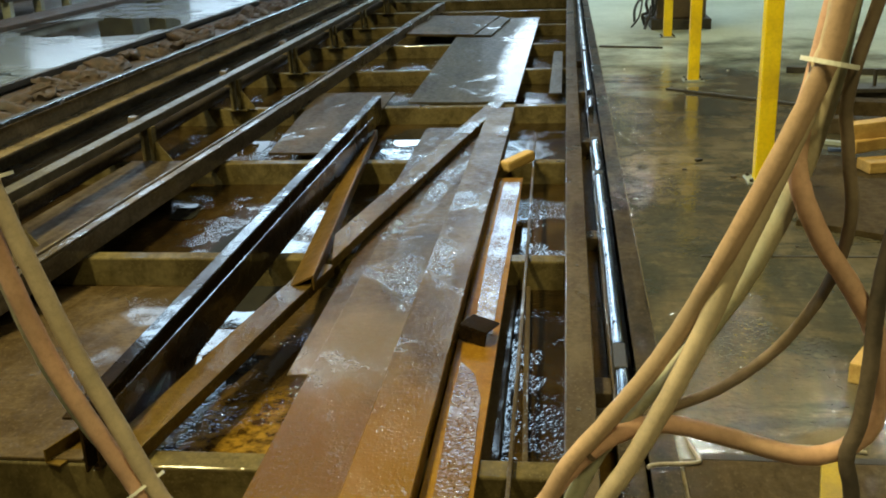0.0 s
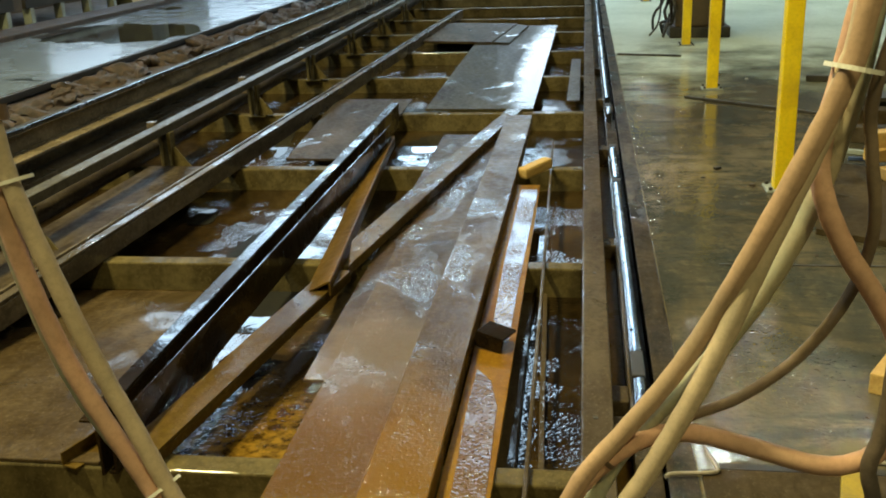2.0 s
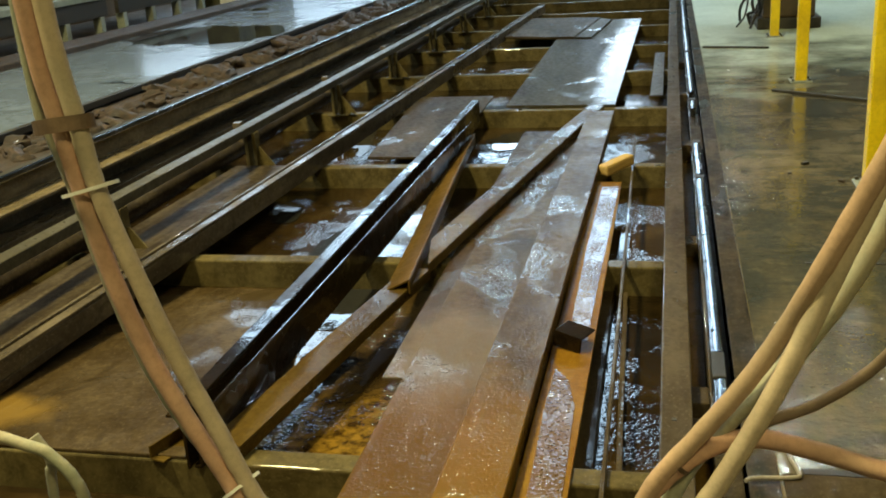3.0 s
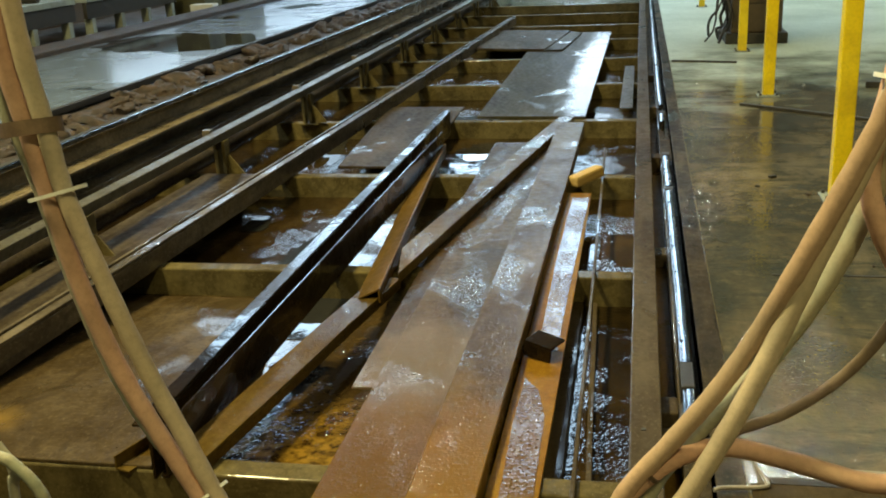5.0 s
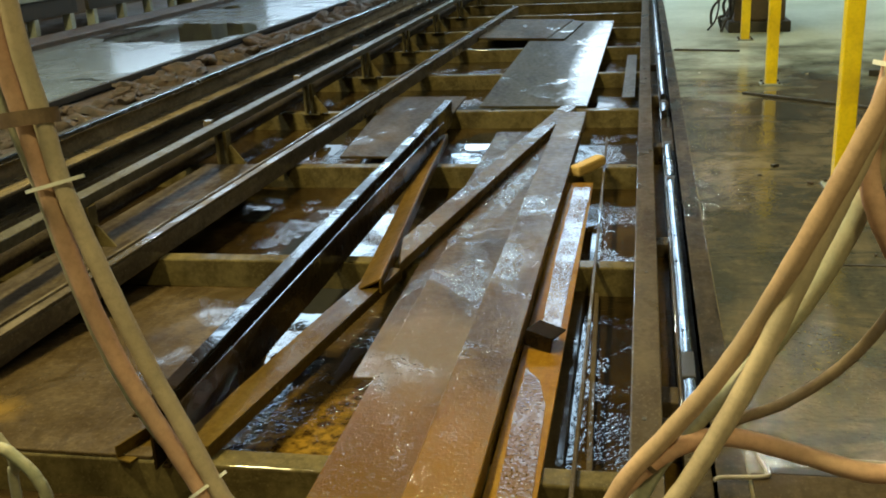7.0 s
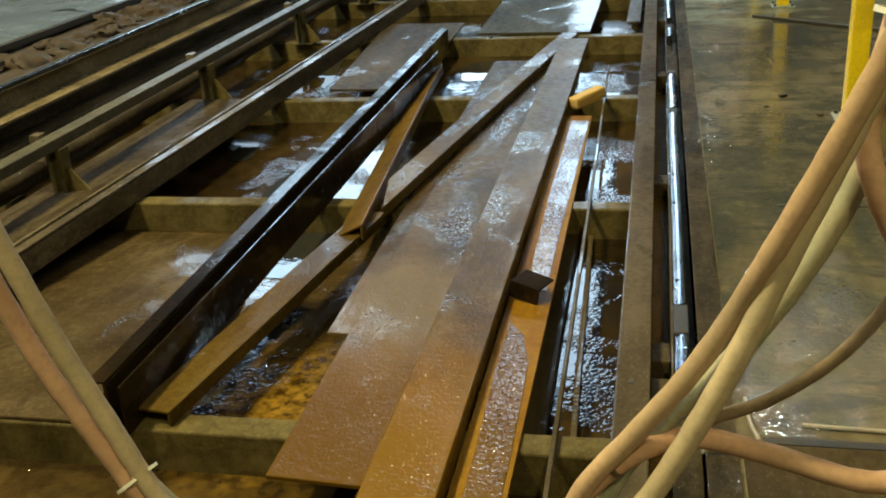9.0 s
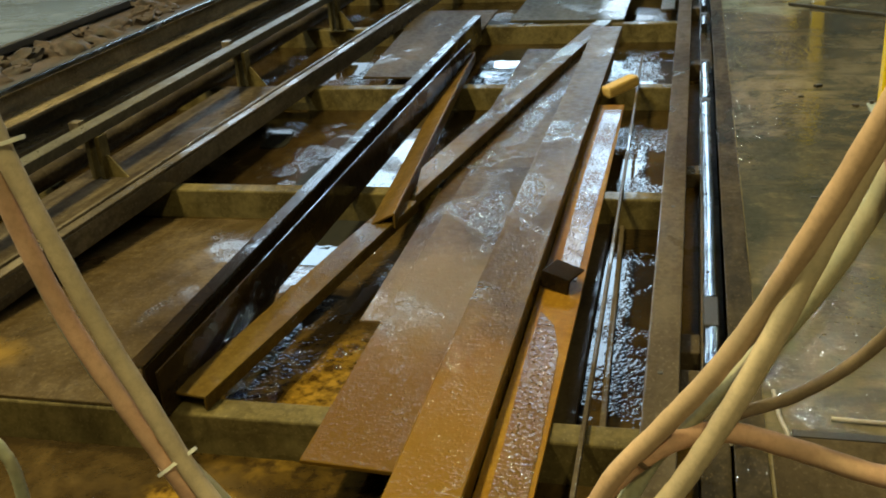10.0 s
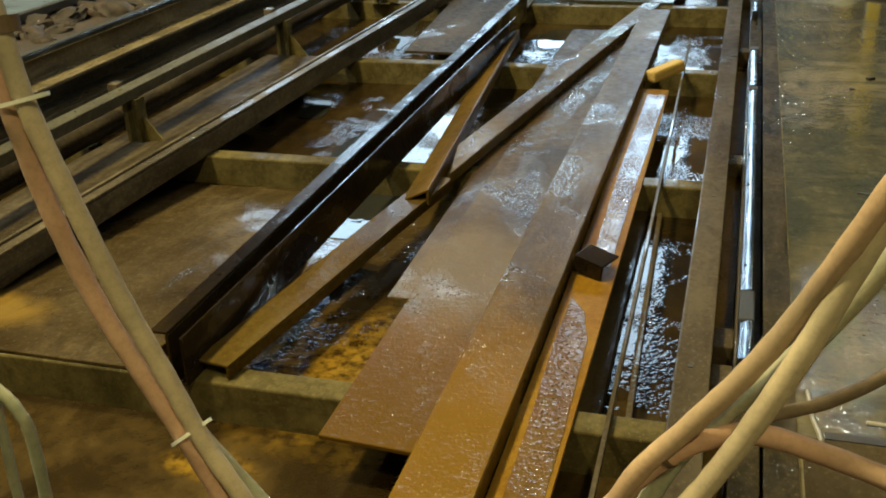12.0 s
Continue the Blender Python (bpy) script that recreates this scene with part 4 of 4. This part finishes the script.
for i in range(7):
    ob = thing("steel_scrap", box(-rs.uniform(0.04, 0.14), rs.uniform(0.04, 0.12), -0.02, 0.02, 0.0, rs.uniform(0.01, 0.03), 0.002), (BLUE, GREY, DARKPAINT)[i % 3], "small strip of scrap lying by the timbers", "scrap", "strips of scrap")
    ob.matrix_basis = pose(1.66 + rs.uniform(-0.1, 0.4), 6.0 + rs.uniform(-0.12, 0.2), 0.002, 0, 0, rs.uniform(-60, 60))
wire = tube([(0.245, 2.27, 0.018), (0.27, 2.285, 0.019), (0.375, 2.30, 0.019), (0.385, 2.33, 0.019), (0.372, 2.42, 0.012), (0.365, 2.54, 0.012)], 0.006, 8, 6)
WIRE = plain_stuff("dull_wire", (0.22, 0.19, 0.16), (0.38, 0.33, 0.28), rough=0.45)
smooth(thing("bent_rod", wire, WIRE, "pale bent wire rod on the floor", "rod"))
smooth(thing("thin_rod", tube([(0.50, 2.43, 0.008), (0.6, 2.425, 0.008), (0.7, 2.42, 0.008), (0.85, 2.40, 0.008)], 0.006, 8, 4), WIRE, "thin pale rod lying on the floor", "rod"))
thing("trench_cover", box(0.345, 1.3, 1.6, 2.33, 0.001, 0.012, 0.003), PLATE_DARK, "brown wet steel cover plate on the floor", "plate")
thing("floor_joint", box(0.40, 1.6, 2.345, 2.375, 0.0, 0.004, 0.001), DARKPAINT, "dark joint in the concrete floor", "joint", kind="structure")
thing("floor_joint", box(0.6, 3.2, 4.02, 4.035, 0.0, 0.004, 0.001), DARKPAINT, "dark joint in the concrete floor", "joint", kind="structure")
for i in range(26):
    a = rs.uniform(0.006, 0.022)
    ob = thing("grit", box(-a, a, -a * 0.6, a * 0.6, 0, a * 0.7, a * 0.2), (DARKPAINT, LUMP, TIE)[i % 3], "small chip of scale on the wet floor", "chip", "chips on the floor")
    ob.matrix_basis = pose(rs.uniform(0.45, 2.2), rs.uniform(3.0, 9.5), 0.0005, 0, 0, rs.uniform(0, 180))

# ---- machine beyond the guard posts ----
mach = tagged(new("machine_cabinet"), "dark brown machine cabinet with black cables", "machine")
mach.location = (1.33, 12.15, 0)
part("cabinet", box(-0.28, 0.28, -0.3, 0.5, 0.12, 1.7, 0.02), BROWNBOX, mach)
part("plinth", box(-0.34, 0.34, -0.36, 0.56, 0.0, 0.12, 0.01), DARKPAINT, mach)
part("panel", box(-0.2, 0.2, -0.32, -0.302, 0.45, 1.4, 0.006), BROWNBOX, mach)
part("handle", box(0.14, 0.17, -0.345, -0.321, 0.8, 0.95, 0.006), GREY, mach)
smooth(thing("black_cable", tube([(1.60, 12.0, 1.0), (1.66, 11.95, 0.75), (1.72, 11.9, 0.60), (1.79, 11.9, 0.62), (1.81, 11.9, 0.8), (1.76, 11.95, 1.1), (1.61, 12.0, 1.3)], 0.015, 8, 6), DARKPAINT, "black cable hanging in a loop from the cabinet", "cable"))
for i in range(9):
    pts = [(1.05, 12.1 + rs.uniform(-0.2, 0.3), 0.9 - 0.06 * i)]
    x, y = 1.0, 12.0 + rs.uniform(-0.3, 0.4)
    for k in range(5):
        pts.append((x, y, max(0.02, 0.55 - 0.13 * k + rs.uniform(-0.05, 0.12))))
        x += rs.uniform(-0.07, 0.06)
        y += rs.uniform(-0.12, 0.2)
    pts.append((x, y, 0.014))
    smooth(thing("black_cable", tube(pts, rs.uniform(0.01, 0.02), 8, 6), DARKPAINT, "black cable in a tangle beside the cabinet", "cable", "tangled cables"))

# ---- machinery beyond the grey deck ----


def roller_table(y0, y1):
    t = tagged(new("roller_table"), "grey steel roller table with pale legs in the dark", "table", "roller tables")
    t.location = (-8.1, y0, 0.12)
    l = y1 - y0
    part("top", box(-0.7, 0.7, 0, l, 0.52, 0.60, 0.01), GREY, t)
    part("apron", box(0.62, 0.68, 0, l, 0.30, 0.515, 0.006), DARKPAINT, t)
    n = max(2, int(l / 0.7))
    for i in range(n):
        y = 0.15 + (l - 0.3) * i / (n - 1)
        part("leg", box(0.56, 0.68, y - 0.05, y + 0.05, 0.0, 0.298, 0.006), GREY, t)
    for i in range(3):
        y = 0.3 + 0.9 * i
        if y < l - 0.3:
            smooth(part("roller", tube([(-0.6, y, 0.65), (0, y, 0.65), (0.3, y, 0.65), (0.6, y, 0.65)], 0.05, 12, 3), DARKPAINT, t))
    return t


roller_table(9.6, 12.4)
roller_table(12.7, 15.5)
thing("cabinet_box", box(-7.75, -7.15, 16.0, 16.7, 0.12, 1.3, 0.02), OLIVE, "olive painted steel cabinet", "cabinet")
thing("cabinet_box", box(-7.9, -7.1, 17.3, 18.6, 0.12, 1.5, 0.02), OLIVE, "olive painted steel cabinet", "cabinet")
thing("pale_box", box(-7.25, -6.85, 15.6, 15.85, 0.12, 0.36, 0.015), TIE, "pale box standing on the dark floor", "box")
thing("machine_guard", box(-9.6, -9.3, 7.0, 24.0, 0.12, 1.3, 0.02), BROWNBOX, "dark brown machine guard wall", "guard")

# ---- puddles on the deck, paint line, slots of the rail ----


WILD = (0.05, 0.16)


def puddle(points, z, label, seed):
    ring = catmull([(x, y, z) for x, y in points] + [(*points[0], z)], 7)[:-1]
    bm = bmesh.new()
    if points[0][1] < 9 and z < 0:
        ring = [p + Vector((0.03 * noise.noise(p * 9), 0.05 * noise.noise(p * 7), 0)) for p in ring]
    vs = [bm.verts.new((p.x + WILD[z > 0] * noise.noise((p.x * 3, p.y * 3, seed)), p.y + 1.6 * WILD[z > 0] * noise.noise((p.y * 3, p.x * 3, seed)), z)) for p in ring]
    bm.faces.new(vs)
    return thing("puddle", bm, PUDDLE, label, "puddle", "puddles on the deck")


pud = Nodes("still_water")
PUDDLE = pud.put(Base_Color=(0.02, 0.02, 0.02), Roughness=0.02, IOR=1.34, Specular_IOR_Level=0.55, Normal=pud.bump(pud.noise(14.0, 2.0), 0.2, 0.002))
puddle([(-6.1, 10.5), (-5.7, 9.95), (-5.1, 9.85), (-4.35, 10.0), (-4.25, 10.8), (-4.8, 11.5), (-5.7, 11.5), (-6.1, 11.2)], 0.303, "still dark puddle on the grey deck", 1.0)
puddle([(-4.6, 7.35), (-4.45, 7.25), (-4.3, 7.32), (-4.38, 7.5), (-4.55, 7.5)], 0.303, "small dark puddle on the grey deck", 2.0)
puddle([(-6.1, 13.7), (-5.75, 13.5), (-5.6, 13.8), (-5.9, 14.0)], 0.303, "small dark puddle on the grey deck", 3.0)
puddle([(-5.6, 14.9), (-5.3, 14.8), (-5.0, 15.6), (-5.3, 15.8)], 0.303, "small dark puddle on the grey deck", 4.0)
for pts in ([(-1.66, 4.25), (-1.36, 4.25), (-1.32, 3.84), (-1.60, 3.80)], [(-2.44, 7.35), (-2.25, 7.0), (-2.40, 7.9), (-2.6, 8.4)], [(-2.36, 5.6), (-2.24, 5.62), (-2.22, 5.36), (-2.35, 5.34)],
            [(-1.30, 7.75), (-1.08, 7.75), (-1.06, 7.28), (-1.28, 7.25)], [(-1.85, 5.35), (-1.7, 5.4), (-1.72, 4.7), (-1.9, 4.65)]):
    puddle(pts, ZPIT + 0.003, "calm bright patch of water in the pit", 5.0)
thing("paint_line", box(0.336, 0.3395, -1.9, 23.9, 0.0, 0.0025, 0.0), OCHRE, "thin worn ochre line along the floor edge", "line", kind="structure")
for k in range(22):
    yk = 2.55 + 0.62 * k + 0.13 * (k % 3)
    if not 6.2 < yk < 7.4:
        part("slot", box(0.194, 0.205, yk, yk + 0.022, -0.02, -0.004, 0.002), DARKPAINT, rail, "black slot in the rail")
thing("strip_plate", sheet([(-0.13, 8.5), (-0.02, 8.5), (-0.02, 11.0), (-0.12, 11.0)], ZB + 0.013, 0.012), GREYRAIL, "narrow grey steel strip beside the edge beam", "plate")
